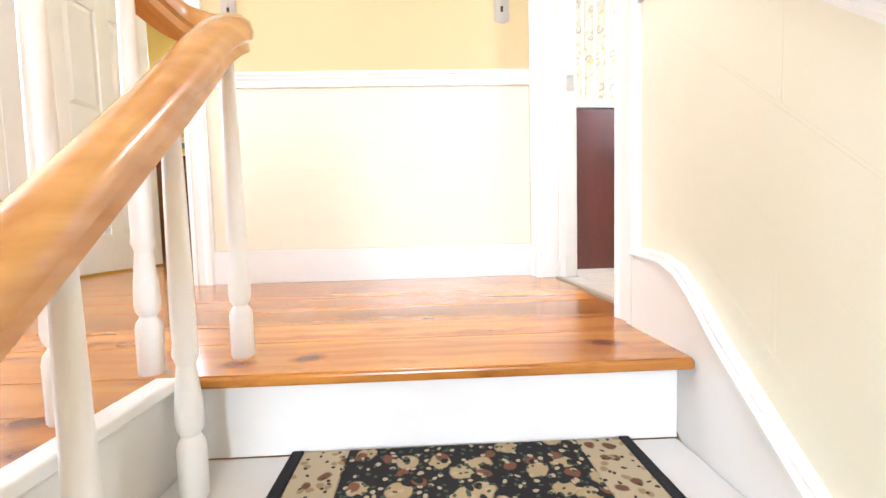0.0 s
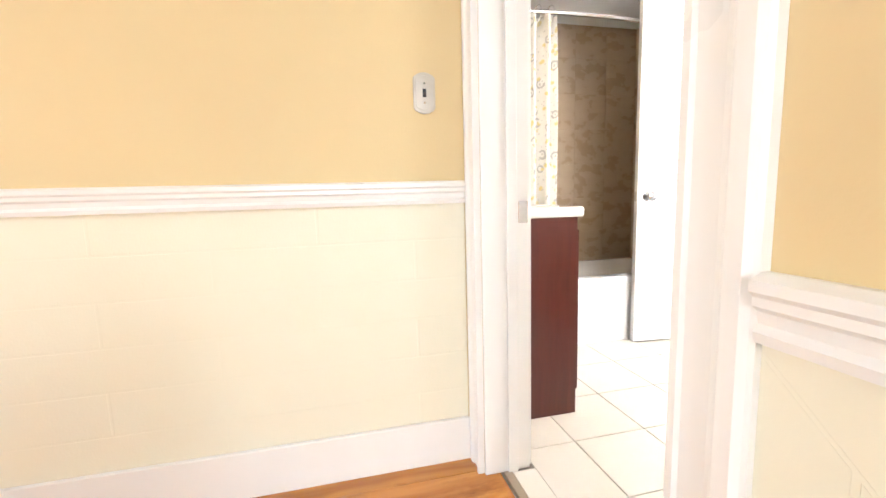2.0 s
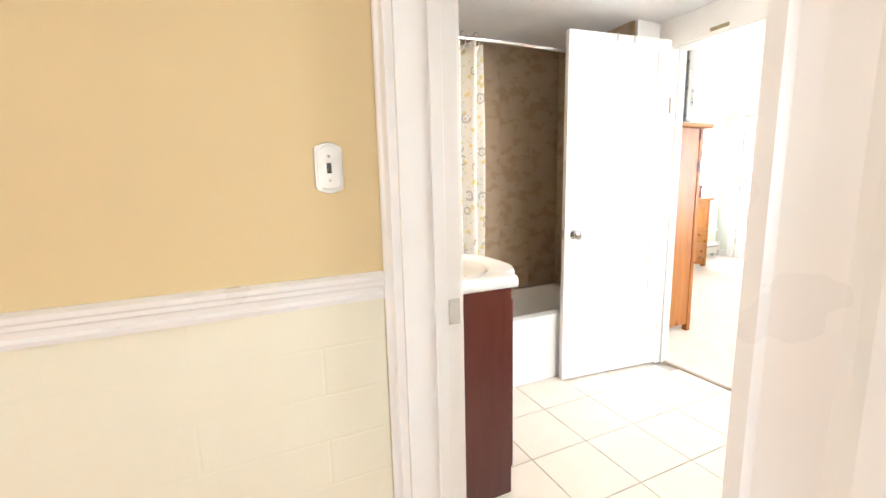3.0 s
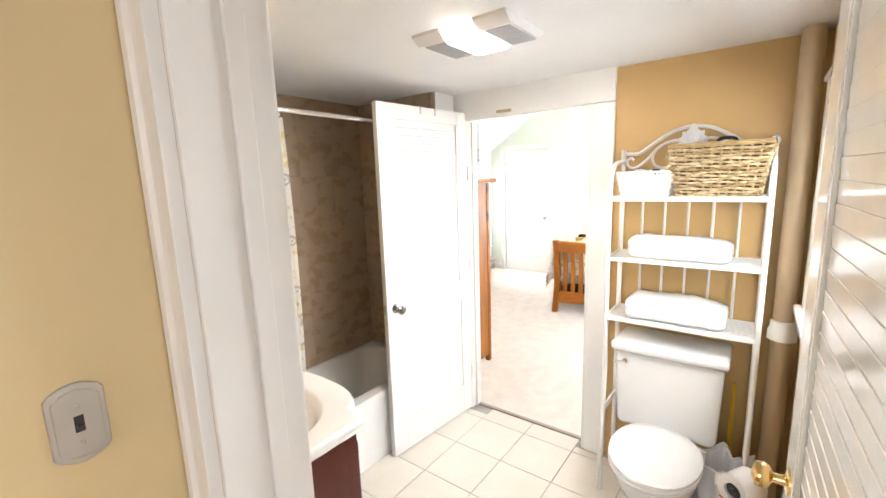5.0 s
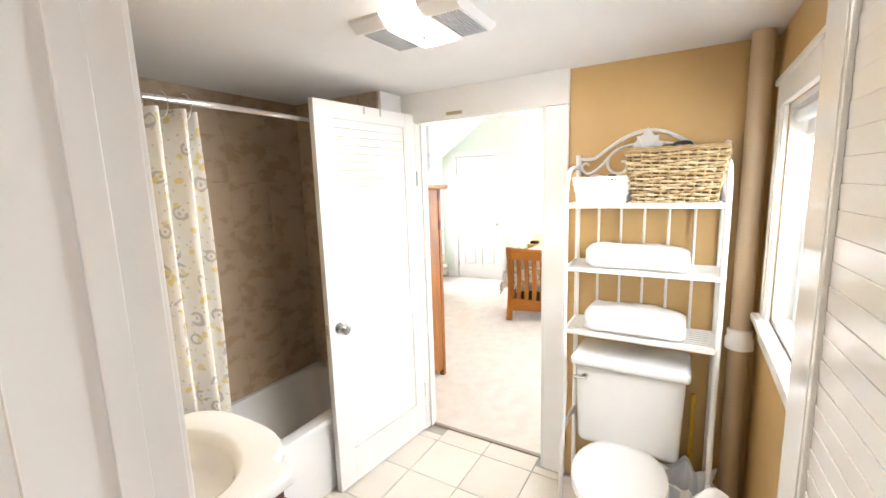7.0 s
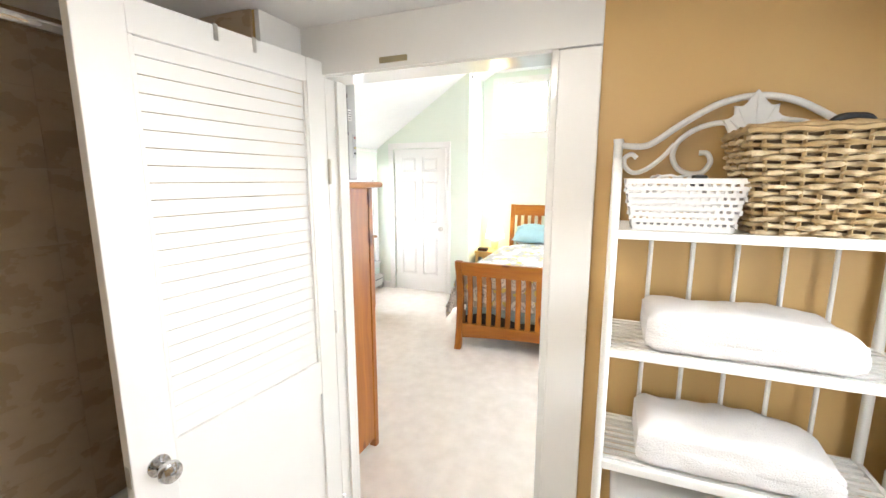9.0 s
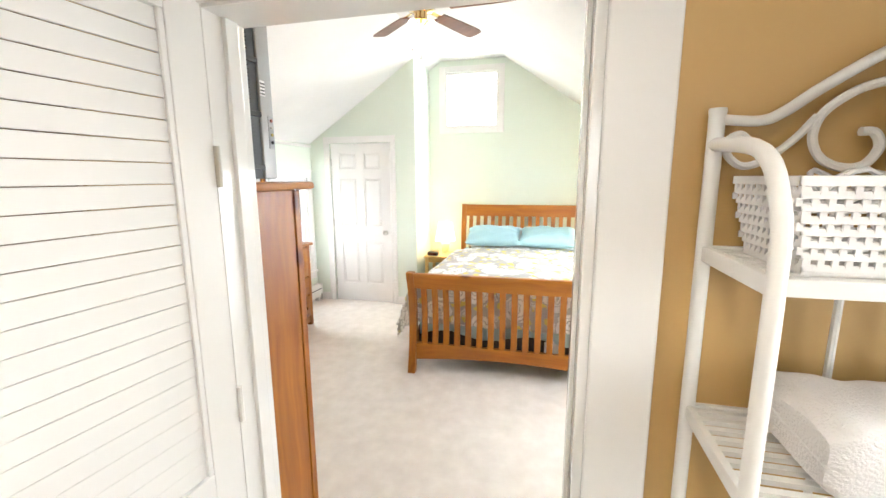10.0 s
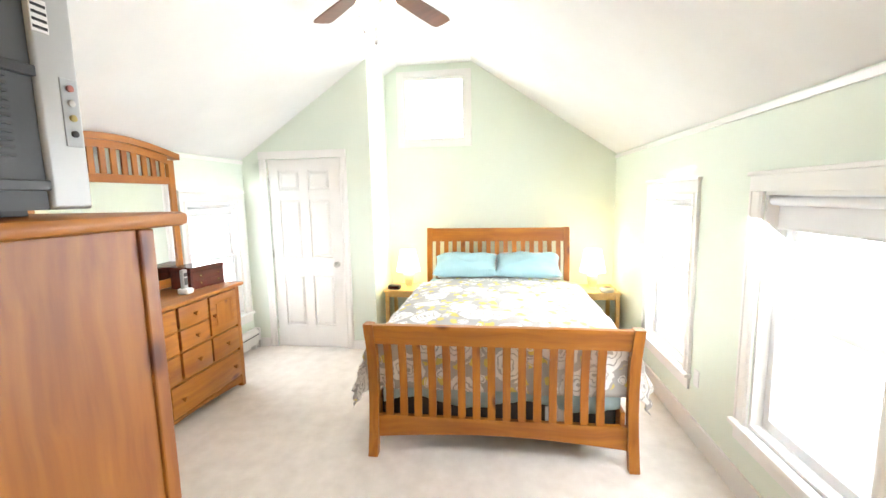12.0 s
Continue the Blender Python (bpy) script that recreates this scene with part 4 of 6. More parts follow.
def loft(loops, caps=True):
    bm, last, first = bmesh.new(), None, None
    for pts in loops:
        ring = [bm.verts.new(p) for p in pts]
        first = first or ring
        if last:
            for k in range(len(ring)):
                bm.faces.new((last[k], last[(k + 1) % len(ring)], ring[(k + 1) % len(ring)], ring[k]))
        last = ring
    if caps:
        bm.faces.new(first)
        bm.faces.new(last)
    return bm
part("bowl", loft([oval(0.0, 3.12, 3.50, 0.105), oval(0.02, 3.11, 3.51, 0.11), oval(0.10, 3.13, 3.48, 0.095), oval(0.22, 3.06, 3.46, 0.13), oval(0.33, 2.99, 3.45, 0.170),
                   oval(0.375, 2.975, 3.46, 0.178), oval(0.385, 2.985, 3.45, 0.17)]), PORCELAIN, toilet, smooth=True)
part("deck", soft_box((3.36, -0.12, 0.30), (3.60, 0.12, 0.392), 0.02), PORCELAIN, toilet, smooth=True)
part("seat", loft([oval(0.386, 2.972, 3.42, 0.180), oval(0.390, 2.967, 3.425, 0.185), oval(0.402, 2.967, 3.425, 0.185), oval(0.405, 2.972, 3.42, 0.180)]), PORCELAIN, toilet, smooth=True)
part("seat_lid", loft([oval(0.406, 2.976, 3.42, 0.178), oval(0.408, 2.970, 3.425, 0.184), oval(0.420, 2.970, 3.425, 0.183), oval(0.429, 2.985, 3.415, 0.17), oval(0.433, 3.05, 3.36, 0.12)]), PORCELAIN, toilet, smooth=True)
for y in (-0.06, 0.06):
    part("seat_hinge", boxes(((3.405, y - 0.018, 0.392), (3.44, y + 0.018, 0.42)), bevel=0.006), PORCELAIN, toilet)

# ---- rack over the toilet ----
rack = thing("over_toilet_rack", "white metal shelf rack with scrolled top over the toilet", "shelf rack")
YL, YR, XF, XB = 3.290, 2.690, 3.395, 3.625
for y in (YL, YR):
    part("back_post", tube([(XB, y, 0.0), (XB, y, 1.735)], 0.012, 10), WHITE_METAL, rack, smooth=True)
    part("front_post", tube(spline([(XF - 0.02, y, 0.0), (XF - 0.03, y, 0.25), (XF + 0.005, y, 0.48), (XF + 0.02, y, 0.70), (XF, y, 0.88), (XF, y, 0.97), (XF, y, 1.25), (XF, y, 1.50), (XF + 0.01, y, 1.60), (XF + 0.07, y, 1.67), (XB, y, 1.69)], 6), 0.011, 10), WHITE_METAL, rack, smooth=True)
    part("foot", lathe([(0.016, 0), (0.016, 0.012), (0.012, 0.02)], 12, at=(XF - 0.02, y, 0)), WHITE_METAL, rack)
    part("finial", lathe([(0.013, 0), (0.019, 0.012), (0.016, 0.026), (0.005, 0.036)] if y == YR else [(0.0125, 0), (0.0135, 0.004), (0.0125, 0.010)], 12, at=(XB, y, 1.735)), WHITE_METAL, rack, smooth=True)
    part("brace", boxes(((XF, y - 0.006, 0.42), (XB, y + 0.006, 0.45)), bevel=0.002), WHITE_METAL, rack)
for z in (1.525, 1.240, 0.945):
    sh = part("shelf", boxes(((XF - 0.008, YR, z - 0.021), (XF + 0.006, YL, z)), ((XB - 0.006, YR, z - 0.025), (XB + 0.006, YL, z)),
                             ((XF, YL - 0.006, z - 0.025), (XB, YL + 0.006, z)), ((XF, YR - 0.006, z - 0.025), (XB, YR + 0.006, z)), bevel=0.002), WHITE_METAL, rack)
    for k in range(8):
        x = XF + 0.02 + 0.027 * k
        part("shelf_slat", boxes(((x, YR, z - 0.012), (x + 0.012, YL, z - 0.004))), WHITE_METAL, sh)
for k in range(5):
    y = YL - 0.1 * (k + 1)
    part("back_rod", tube([(XB, y, 0.93), (XB, y, 1.50)], 0.006, 8), WHITE_METAL, rack, smooth=True)
YC = (YL + YR) / 2
for sgn in (1, -1):
    def at(*pairs):
        return [(XB, YC + sgn * a, z) for a, z in pairs]
    part("arch", tube(spline(at((0.298, 1.728), (0.24, 1.724), (0.208, 1.737), (0.160, 1.772), (0.088, 1.816), (0.035, 1.833), (0.0, 1.836)), 8), 0.0085, 10), WHITE_METAL, rack, smooth=True)
    part("scroll", tube(spline(at((0.05, 1.774), (0.075, 1.776), (0.118, 1.764), (0.156, 1.735), (0.168, 1.700), (0.156, 1.668), (0.128, 1.652), (0.098, 1.655), (0.082, 1.680), (0.090, 1.702), (0.108, 1.704)), 6),
                        0.0068, 8), WHITE_METAL, rack, smooth=True)
    part("side_scroll", tube(spline(at((0.165, 1.728), (0.192, 1.694), (0.228, 1.664), (0.258, 1.655), (0.280, 1.672), (0.282, 1.694), (0.266, 1.704), (0.252, 1.694)), 6), 0.0062, 8), WHITE_METAL, rack, smooth=True)
leaf = [(0, -0.052), (0.030, -0.050), (0.052, -0.034), (0.050, -0.018), (0.068, 0.010), (0.048, 0.012), (0.040, 0.020), (0.046, 0.042), (0.026, 0.036), (0.018, 0.050), (0, 0.078)]
leaf = leaf + [(-a, b) for a, b in reversed(leaf[1:-1])]
ornament = part("leaf_ornament", prism([(YC + a, 1.772 + b) for a, b in leaf], XB - 0.018, XB - 0.006, 0, bevel=0.003), WHITE_METAL, rack, "cream cast leaf ornament")
for a, b in ((0.0, 0.066), (0.036, 0.034), (-0.036, 0.034), (0.052, 0.008), (-0.052, 0.008)):
    part("vein", tube([(XB - 0.019, YC, 1.730), (XB - 0.0195, YC + a * 0.5, 1.748 + b * 0.4), (XB - 0.019, YC + a, 1.772 + b)], 0.0022, 6), WHITE_METAL, ornament)


def towel(name, label, lo, hi, ribs, seed):
    """A thick folded towel lying along y: two soft folds one on the other, rounded edges, sagging end."""
    th = thing(name, label, "towel", group="towels on the rack")
    mid = lo[2] + (hi[2] - lo[2]) * 0.45
    for fold, (z0, z1, dx, dy) in enumerate(((lo[2], mid + 0.022, 0.0, 0.0), (mid - 0.018, hi[2], 0.001, 0.002))):
        loops, n, cols = [], 40, 48
        for i in range(cols + 1):
            u = i / cols
            y = lo[1] + dy + (hi[1] - lo[1] - 1.5 * dy) * u
            end = min(1.0, min(u * 12, (1 - u) * 14) + 0.22) ** 0.5
            sag = (0.72 + 0.28 * min(1.0, u * 3.0)) if fold else 1.0
            pts = []
            for k in range(n):
                a = 2 * math.pi * k / n
                c, s = math.cos(a), math.sin(a)
                f = (abs(c) ** 6 + abs(s) ** 6) ** (-1 / 6)
                x = (lo[0] + hi[0]) / 2 + dx + (hi[0] - lo[0]) / 2 * c * f * (0.9 + 0.1 * end)
                h = (z1 - z0) * (sag if fold else 1.0)
                z = z0 + h * (0.5 + 0.5 * s * f * end)
                d = noise.noise(Vector((x * 8 + seed, y * 6, fold * 5.0))) * 0.011 + noise.noise(Vector((x * 22 + seed, y * 26, z * 30))) * 0.004
                d += 0.0022 * abs(math.sin(y * 330)) if ribs else 0.0
                z = max(lo[2] if not fold else z0, z + d * (1 if s > -0.2 else 0))
                pts.append((x + d * 0.8 * c, y, z))
            loops.append(pts)
        part("fold", loft(loops), TOWEL, th, smooth=True)
    return th


towel("rolled_towel", "folded white cotton towel on the middle rack shelf", (3.405, 2.80, 1.238), (3.60, 3.205, 1.338), False, 1)
towel("rolled_towel", "ribbed white terry towel on the lowest rack shelf", (3.405, 2.80, 0.943), (3.60, 3.205, 1.045), True, 7)

# small white basket
basket = thing("white_basket", "white woven plastic basket with loose cords on the rack", "basket", pose(3.505, 3.150, 1.522))
def basket_wall(z, w0, w1, d0, d1, h):
    f = z / h
    return w0 + (w1 - w0) * f, d0 + (d1 - d0) * f
H = 0.115
for k in range(8):
    z = 0.004 + 0.0145 * k
    w, d = basket_wall(z, 0.100, 0.122, 0.075, 0.090, H)
    hgt = 0.0095 if k < 7 else 0.012
    t = 0.003
    part("band", boxes(((-d, -w, z), (-d + t, w, z + hgt)), ((d - t, -w, z), (d, w, z + hgt)), ((-d, -w, z), (d, -w + t, z + hgt)), ((-d, w - t, z), (d, w, z + hgt)), bevel=0.0008), PLASTIC_WHITE, basket)
bm = bmesh.new()
for k in range(7):
    z = 0.012 + 0.0145 * k
    w, d = basket_wall(z, 0.100, 0.122, 0.075, 0.090, H)
    for i in range(15):
        y = -w + 2 * w * (i + 0.5 * (k % 2)) / 14.5
        for x in (-d, d - 0.003):
            box(bm, (x, y - 0.0035, z - 0.002), (x + 0.003, y + 0.0035, z + 0.008))
    for i in range(11):
        x = -d + 2 * d * (i + 0.5 * (k % 2)) / 10.5
        for y in (-w, w - 0.003):
            box(bm, (x - 0.0035, y, z - 0.002), (x + 0.0035, y + 0.003, z + 0.008))
part("lattice", bm, PLASTIC_WHITE, basket)
part("base", boxes(((-0.075, -0.10, 0), (0.075, 0.10, 0.004))), PLASTIC_WHITE, basket)
cord = [(0.05 * math.cos(a * 1.3), 0.07 * math.sin(a), 0.105 + 0.02 * math.sin(a * 2.1)) for a in (0.35 * q for q in range(30))]
part("cord", tube(cord, 0.0035, 6), PLASTIC_WHITE, basket, "loose white cord", smooth=True)
part("cord_plug", boxes(((-0.03, -0.05, 0.10), (0.0, -0.02, 0.125)), bevel=0.004), BLACK, basket, "black plug")

# brown wicker basket
wick = thing("wicker_basket", "brown and cream woven wicker basket on the top shelf", "basket", pose(3.50, 2.872, 1.522))
HW = 0.215
def wick_size(f):
    return 0.142 + 0.034 * f, 0.085 + 0.022 * f
WICK2 = material("pale_wicker", (0.62, 0.51, 0.33), 0.55, dark=(0.30, 0.19, 0.07), scale=40, bump=0.5, fine=120)
def wick_point(s, f, out):
    """A place on the basket's side: s runs once round, f up the side, out sets it off the wall."""
    w, d = wick_size(f)
    w, d = w + out, d + out
    per = 4 * (w + d)
    q = (s % 1.0) * per
    if q < 2 * w:
        return (-d, -w + q, f * HW)
    q -= 2 * w
    if q < 2 * d:
        return (-d + q, w, f * HW)
    q -= 2 * d
    if q < 2 * w:
        return (d, w - q, f * HW)
    return (d - (q - 2 * w), -w, f * HW)
STAKES = 34
SAMPLES = STAKES * 5
for k in range(15):
    f = 0.035 + 0.0625 * k
    pts = [wick_point(q / SAMPLES, f + 0.010 * math.sin(q * 0.23 + k * 2), 0.0075 * math.sin(math.pi * q * STAKES / SAMPLES + math.pi * (k % 2))) for q in range(SAMPLES + 1)]
    part("weaver", tube(pts, [0.0054 + 0.0010 * math.sin(q * 0.9 + k) for q in range(SAMPLES + 1)], 6, False), WICKER if k % 5 == 3 else WICK2, wick, smooth=True)
for k in range(STAKES):
    part("stake", tube([wick_point(k / STAKES, f, 0.0) for f in (0.0, 0.5, 1.0)], 0.0045, 5), WICKER, wick, smooth=True)
for o, f in ((0.004, 0.985), (-0.005, 0.99), (0.0, 1.015)):
    part("rim", tube([wick_point(q / 100, f + 0.008 * math.sin(q * 1.2 + o * 900), o) for q in range(101)], 0.0068, 6, False), WICKER, wick, smooth=True)
part("base", boxes(((-0.083, -0.14, 0), (0.083, 0.14, 0.006))), WICKER, wick)
# dark sheet inside the weave: shade of the gaps given as colour
GAP_SHADE = material("wicker_gap_shade_brown", (0.10, 0.062, 0.024), 0.8, scale=30)
part("gap_shade", loft([[(x, y, z) for x, y, z in (wick_point(q / 40, f, -0.006) for q in range(40))] for f in (0.02, 0.5, 0.97)], False), GAP_SHADE, wick, "dark brown sheet behind the weave, painted shade for its gaps")
strap = thing("bag_strap", "black strap lying in the wicker basket", "strap", pose(3.50, 2.84, 1.70))
part("band", tube(spline([(0, 0.06, -0.02), (0, 0.045, 0.055), (0, 0.0, 0.065), (0, -0.02, 0.055), (0, -0.02, 0.03)], 6), 0.007, 6), BLACK, strap, smooth=True)
part("pouch", soft_box((-0.05, -0.09, -0.12), (0.05, 0.08, 0.01), 0.02), GREY_DARK, strap, smooth=True)

# ---- corner: pipe, plunger, bin bag, paper holder ----
PIPE_PAINT = material("tan_painted_pipe", (0.56, 0.42, 0.26), 0.4, scale=4)
pipe = thing("waste_pipe", "tan painted vertical pipe with a white collar", "pipe", pose(3.575, 2.605, 0))
part("shaft", lathe([(0.038, 0), (0.038, BZ)], 20), PIPE_PAINT, pipe, smooth=True)
part("collar", lathe([(0.039, 0.90), (0.052, 0.905), (0.052, 0.945), (0.046, 0.955), (0.046, 0.985), (0.039, 0.99)], 20), WHITE, pipe, "white pipe collar", smooth=True)
plunger = thing("plunger", "plunger with a yellow stick handle behind the toilet", "plunger", pose(3.60, 2.752, 0))
part("stick", tube([(0, 0, 0.10), (0, 0.004, 0.645)], 0.010, 10), material("yellow_lacquer", (0.72, 0.42, 0.03), 0.35, scale=8), plunger, "yellow stick", smooth=True)
part("cup", lathe([(0.028, 0.0), (0.032, 0.004), (0.030, 0.06), (0.022, 0.085), (0.013, 0.12), (0.012, 0.13)], 18), BLACK, plunger, "dark rubber cup", smooth=True)
bag_mat = material("thin_white_bag_plastic", (0.85, 0.84, 0.83), 0.45, scale=14, bump=0.7, fine=30)
bag_mat.node_tree.nodes["Principled BSDF"].inputs["Transmission Weight"].default_value = 0.0
bin_bag = thing("waste_bin", "small bin lined with a crumpled white plastic bag", "waste bin", pose(3.38, 2.76, 0))
loops = []
for z, r, amp in ((0.0, 0.075, 0.0), (0.02, 0.085, 0.004), (0.15, 0.092, 0.008), (0.27, 0.10, 0.010), (0.32, 0.105, 0.018), (0.37, 0.112, 0.024), (0.365, 0.09, 0.02), (0.30, 0.085, 0.01), (0.05, 0.07, 0.0)):
    loops.append([((r + amp * math.sin(a * 7 + z * 20) + amp * 0.6 * math.sin(a * 13 + 1)) * math.cos(a), (r + amp * math.sin(a * 7 + z * 20)) * math.sin(a), z + amp * 0.9 * math.sin(a * 5)) for a in (2 * math.pi * q / 56 for q in range(56))])
part("bag", loft(loops), bag_mat, bin_bag, smooth=True)
RED_PRINT = material("red_print", (0.62, 0.05, 0.04), 0.5)
for k, (a, z) in enumerate(((195, 0.22), (205, 0.18), (190, 0.27), (178, 0.29), (212, 0.25))):
    p = Vector((0.108 * math.cos(radians(a)), 0.108 * math.sin(radians(a)), z))
    side = Vector((-math.sin(radians(a)), math.cos(radians(a)), 0))
    ring = [p + (side * math.cos(b) + Vector((0, 0, 1)) * math.sin(b)) * 0.016 for b in (2 * math.pi * q / 12 for q in range(13))]
    part("print_mark", tube(ring, 0.003, 5, False), RED_PRINT, bin_bag, "red printed ring")
paper = thing("toilet_paper_stand", "toilet paper roll on a dark floor stand", "toilet paper", pose(3.0, 2.70, 0))
part("stand_foot", lathe([(0.075, 0), (0.075, 0.008), (0.012, 0.016)], 20), BLACK, paper, smooth=True)
part("stand_pole", tube([(0.05, 0, 0.01), (0.05, 0, 0.53)], 0.008, 10), BLACK, paper, smooth=True)
roll_axis = Vector((-0.85, 0.52, 0)).normalized()
c0 = Vector((0.0, 0.0, 0.53))
bm = bmesh.new()
r_out, r_in = 0.056, 0.028
prof = [(r_in, -0.05), (r_out - 0.002, -0.05), (r_out, -0.046), (r_out, 0.046), (r_out - 0.002, 0.05), (r_in, 0.05), (r_in, -0.049)]
lathe(prof, 28, bm)
part("roll", bm, TOWEL, paper, "white paper roll", smooth=True, m=Matrix.Translation(c0) @ Vector((0, 0, 1)).rotation_difference(roll_axis).to_matrix().to_4x4())
part("spindle", lathe([(0.0275, -0.055), (0.0275, 0.04), (0.010, 0.045), (0.010, 0.052), (0.002, 0.054)], 20), BLACK, paper, "black spindle", smooth=True,
     m=Matrix.Translation(c0) @ Vector((0, 0, 1)).rotation_difference(roll_axis).to_matrix().to_4x4())

# ---- bedroom: windows and trim ----
SKY_GLOW = glow("overcast_sky", (0.97, 0.985, 1.0), 4.0, (0.5, 0.5, 0.5))
BLIND = material("white_blind_cloth", (0.78, 0.78, 0.78), 0.8, scale=5, bump=0.2, fine=200)
OUTSIDE_TRIM = material("white_vinyl_sash", (0.80, 0.81, 0.82), 0.35, scale=3)


def sash_window(name, label, w, z0, z1, m, blind=0.17, meeting=1.06):
    """Double-hung window seen from inside: opening 0..w along x, wall face y = 0, outside at +y."""
    win = thing(name, label, "window", m, kind="structure")
    fr = part("window_frame", boxes(((0, 0.004, z0), (0.018, 0.14, z1)), ((w - 0.018, 0.004, z0), (w, 0.14, z1)), ((0.018, 0.004, z1 - 0.018), (w - 0.018, 0.14, z1)), ((0.018, 0.004, z0), (w - 0.018, 0.14, z0 + 0.02))), WHITE, win)
    bm = bmesh.new()
    cw = 0.095
    prism([(-cw + a, -d) for a, d in fluted(cw, 0.02)], z0 - 0.0, z1, 2, bm)
    prism([(w + cw - a, -d) for a, d in fluted(cw, 0.02)], z0 - 0.0, z1, 2, bm)
    box(bm, (-cw, -0.02, z1), (w + cw, 0, z1 + 0.09), 0.003)
    box(bm, (-cw - 0.012, -0.03, z1 + 0.078), (w + cw + 0.012, 0, z1 + 0.10), 0.004)
    part("casing", bm, WHITE, win)
    part("window_sill", boxes(((-cw - 0.015, -0.045, z0 - 0.03), (w + cw + 0.015, 0.06, z0)), bevel=0.006), WHITE, win)
    part("apron", boxes(((-cw, -0.018, z0 - 0.11), (w + cw, 0, z0 - 0.03)), bevel=0.004), WHITE, win)
    for a, b, y in ((z0 + 0.02, meeting + 0.02, 0.06), (meeting - 0.015, z1 - 0.018, 0.095)):
        s = part("sash", boxes(((0.02, y, a), (0.062, y + 0.03, b)), ((w - 0.062, y, a), (w - 0.02, y + 0.03, b)), ((0.062, y, a), (w - 0.062, y + 0.03, a + (0.055 if y < 0.08 else 0.035))),
                               ((0.062, y, b - 0.035), (w - 0.062, y + 0.03, b)), bevel=0.003), OUTSIDE_TRIM, win)
        p = part("pane", boxes(((0.062, y + 0.012, a + 0.03), (w - 0.062, y + 0.016, b - 0.03))), GLASS, s)
        p.visible_shadow = False
    if blind:
        part("blind_roll", tube([(0.02, 0.032, z1 - 0.045), (w - 0.02, 0.032, z1 - 0.045)], 0.022, 14), BLIND, win, "rolled-up white blind", smooth=True)
        part("blind_cloth", boxes(((0.03, 0.050, z1 - blind), (w - 0.03, 0.053, z1 - 0.04))), BLIND, win)
        part("blind_hem", boxes(((0.03, 0.046, z1 - blind - 0.012), (w - 0.03, 0.056, z1 - blind)), bevel=0.002), BLIND, win)
    return win


sash_window("window_1", "tall white double-hung window with a rolled blind", 0.75, *WZ, pose(7.33, RY0, 0, 0, 0, 180), 0.09)
sash_window("window_2", "large white double-hung window with a blind drawn a little", 0.73, *WZ, pose(5.83, RY0, 0, 0, 0, 180), 0.17)
sash_window("window_3", "white double-hung window beside the dresser", 0.73, *WZ, pose(6.96, RY1, 0), 0.13)
sash_window("window_5", "white double-hung bathroom window beside the pipe", 0.70, 1.09, 1.86, pose(3.38, BY0, 0, 0, 0, 180), 0.10, 1.48)
gable = thing("window_4", "small square fixed gable window with white frame", "window", pose(RX1, 4.90, 0, 0, 0, -90), kind="structure")
w, z0, z1 = 0.71, 2.29, 2.99
part("window_frame", boxes(((0, 0, z0), (0.03, 0.14, z1)), ((w - 0.03, 0, z0), (w, 0.14, z1)), ((0.03, 0, z0), (w - 0.03, 0.14, z0 + 0.03)), ((0.03, 0, z1 - 0.03), (w - 0.03, 0.14, z1)), bevel=0.002), WHITE, gable)
part("casing", boxes(((-0.075, -0.018, z0 - 0.075), (0, 0, z1 + 0.075)), ((w, -0.018, z0 - 0.075), (w + 0.075, 0, z1 + 0.075)), ((0, -0.018, z1), (w, 0, z1 + 0.075)), ((0, -0.018, z0 - 0.075), (w, 0, z0)), bevel=0.003), WHITE, gable)
p = part("pane", boxes(((0.03, 0.06, z0 + 0.03), (w - 0.03, 0.065, z1 - 0.03))), GLASS, gable)
p.visible_shadow = False
for n, lo, hi in (("backdrop_south", (2.0, -4.1, -3.3), (40.0, -4.0, 16)), ("backdrop_north", (2.0, 13.0, -3.3), (40.0, 13.1, 16)), ("backdrop_east", (40.0, -4.0, -3.3), (40.1, 13, 16))):
    structure(n, boxes((lo, hi)), SKY_GLOW, "bright white overcast sky beyond the windows", "sky")

bm = boxes(((RX0 + 0.02, RY0, 0), (RX1, RY0 + 0.016, 0.15)), ((RX0 + 0.02, RY1 - 0.016, 0), (7.826, RY1, 0.12)), ((7.81, 5.118, 0), (7.826, 5.385, 0.10)), ((7.81, 6.355, 0), (7.826, RY1 - 0.016, 0.10)),
           ((RX1 - 0.016, RY0 + 0.016, 0), (RX1, 5.118, 0.10)), ((7.81, 5.102, 0), (RX1 - 0.016, 5.118, 0.10)), bevel=0.003)
structure("baseboard_bedroom", bm, WHITE, "white painted bedroom baseboard", "baseboard")
bm = boxes(((RX0, RY0, EAVE - 0.045), (RX1, RY0 + 0.012, EAVE - 0.01)), ((RX0, RY1 - 0.012, EAVE - 0.045), (7.826, RY1, EAVE - 0.01)), bevel=0.003)
structure("trim_eaves", bm, WHITE, "thin white strip below the sloped ceiling", "trim")
bm = bmesh.new()
prism([(7.826 - d, 5.46 - a) for a, d in fluted(0.08, 0.018)], 0, 2.07, 2, bm)
prism([(7.826 - d, 6.27 + a) for a, d in fluted(0.08, 0.018)], 0, 2.07, 2, bm)
box(bm, (7.808, 5.38, 2.07), (7.826, 6.35, 2.15), 0.003)
casing("door_casing_closet", bm, "white moulded closet door casing")
panel_door("door_closet", "white six-panel closet door, shut, with a metal knob", 0.80, 2.055, pose(7.838, 5.465, 0.01, 0, 0, 90), STEEL, 0.93, True)
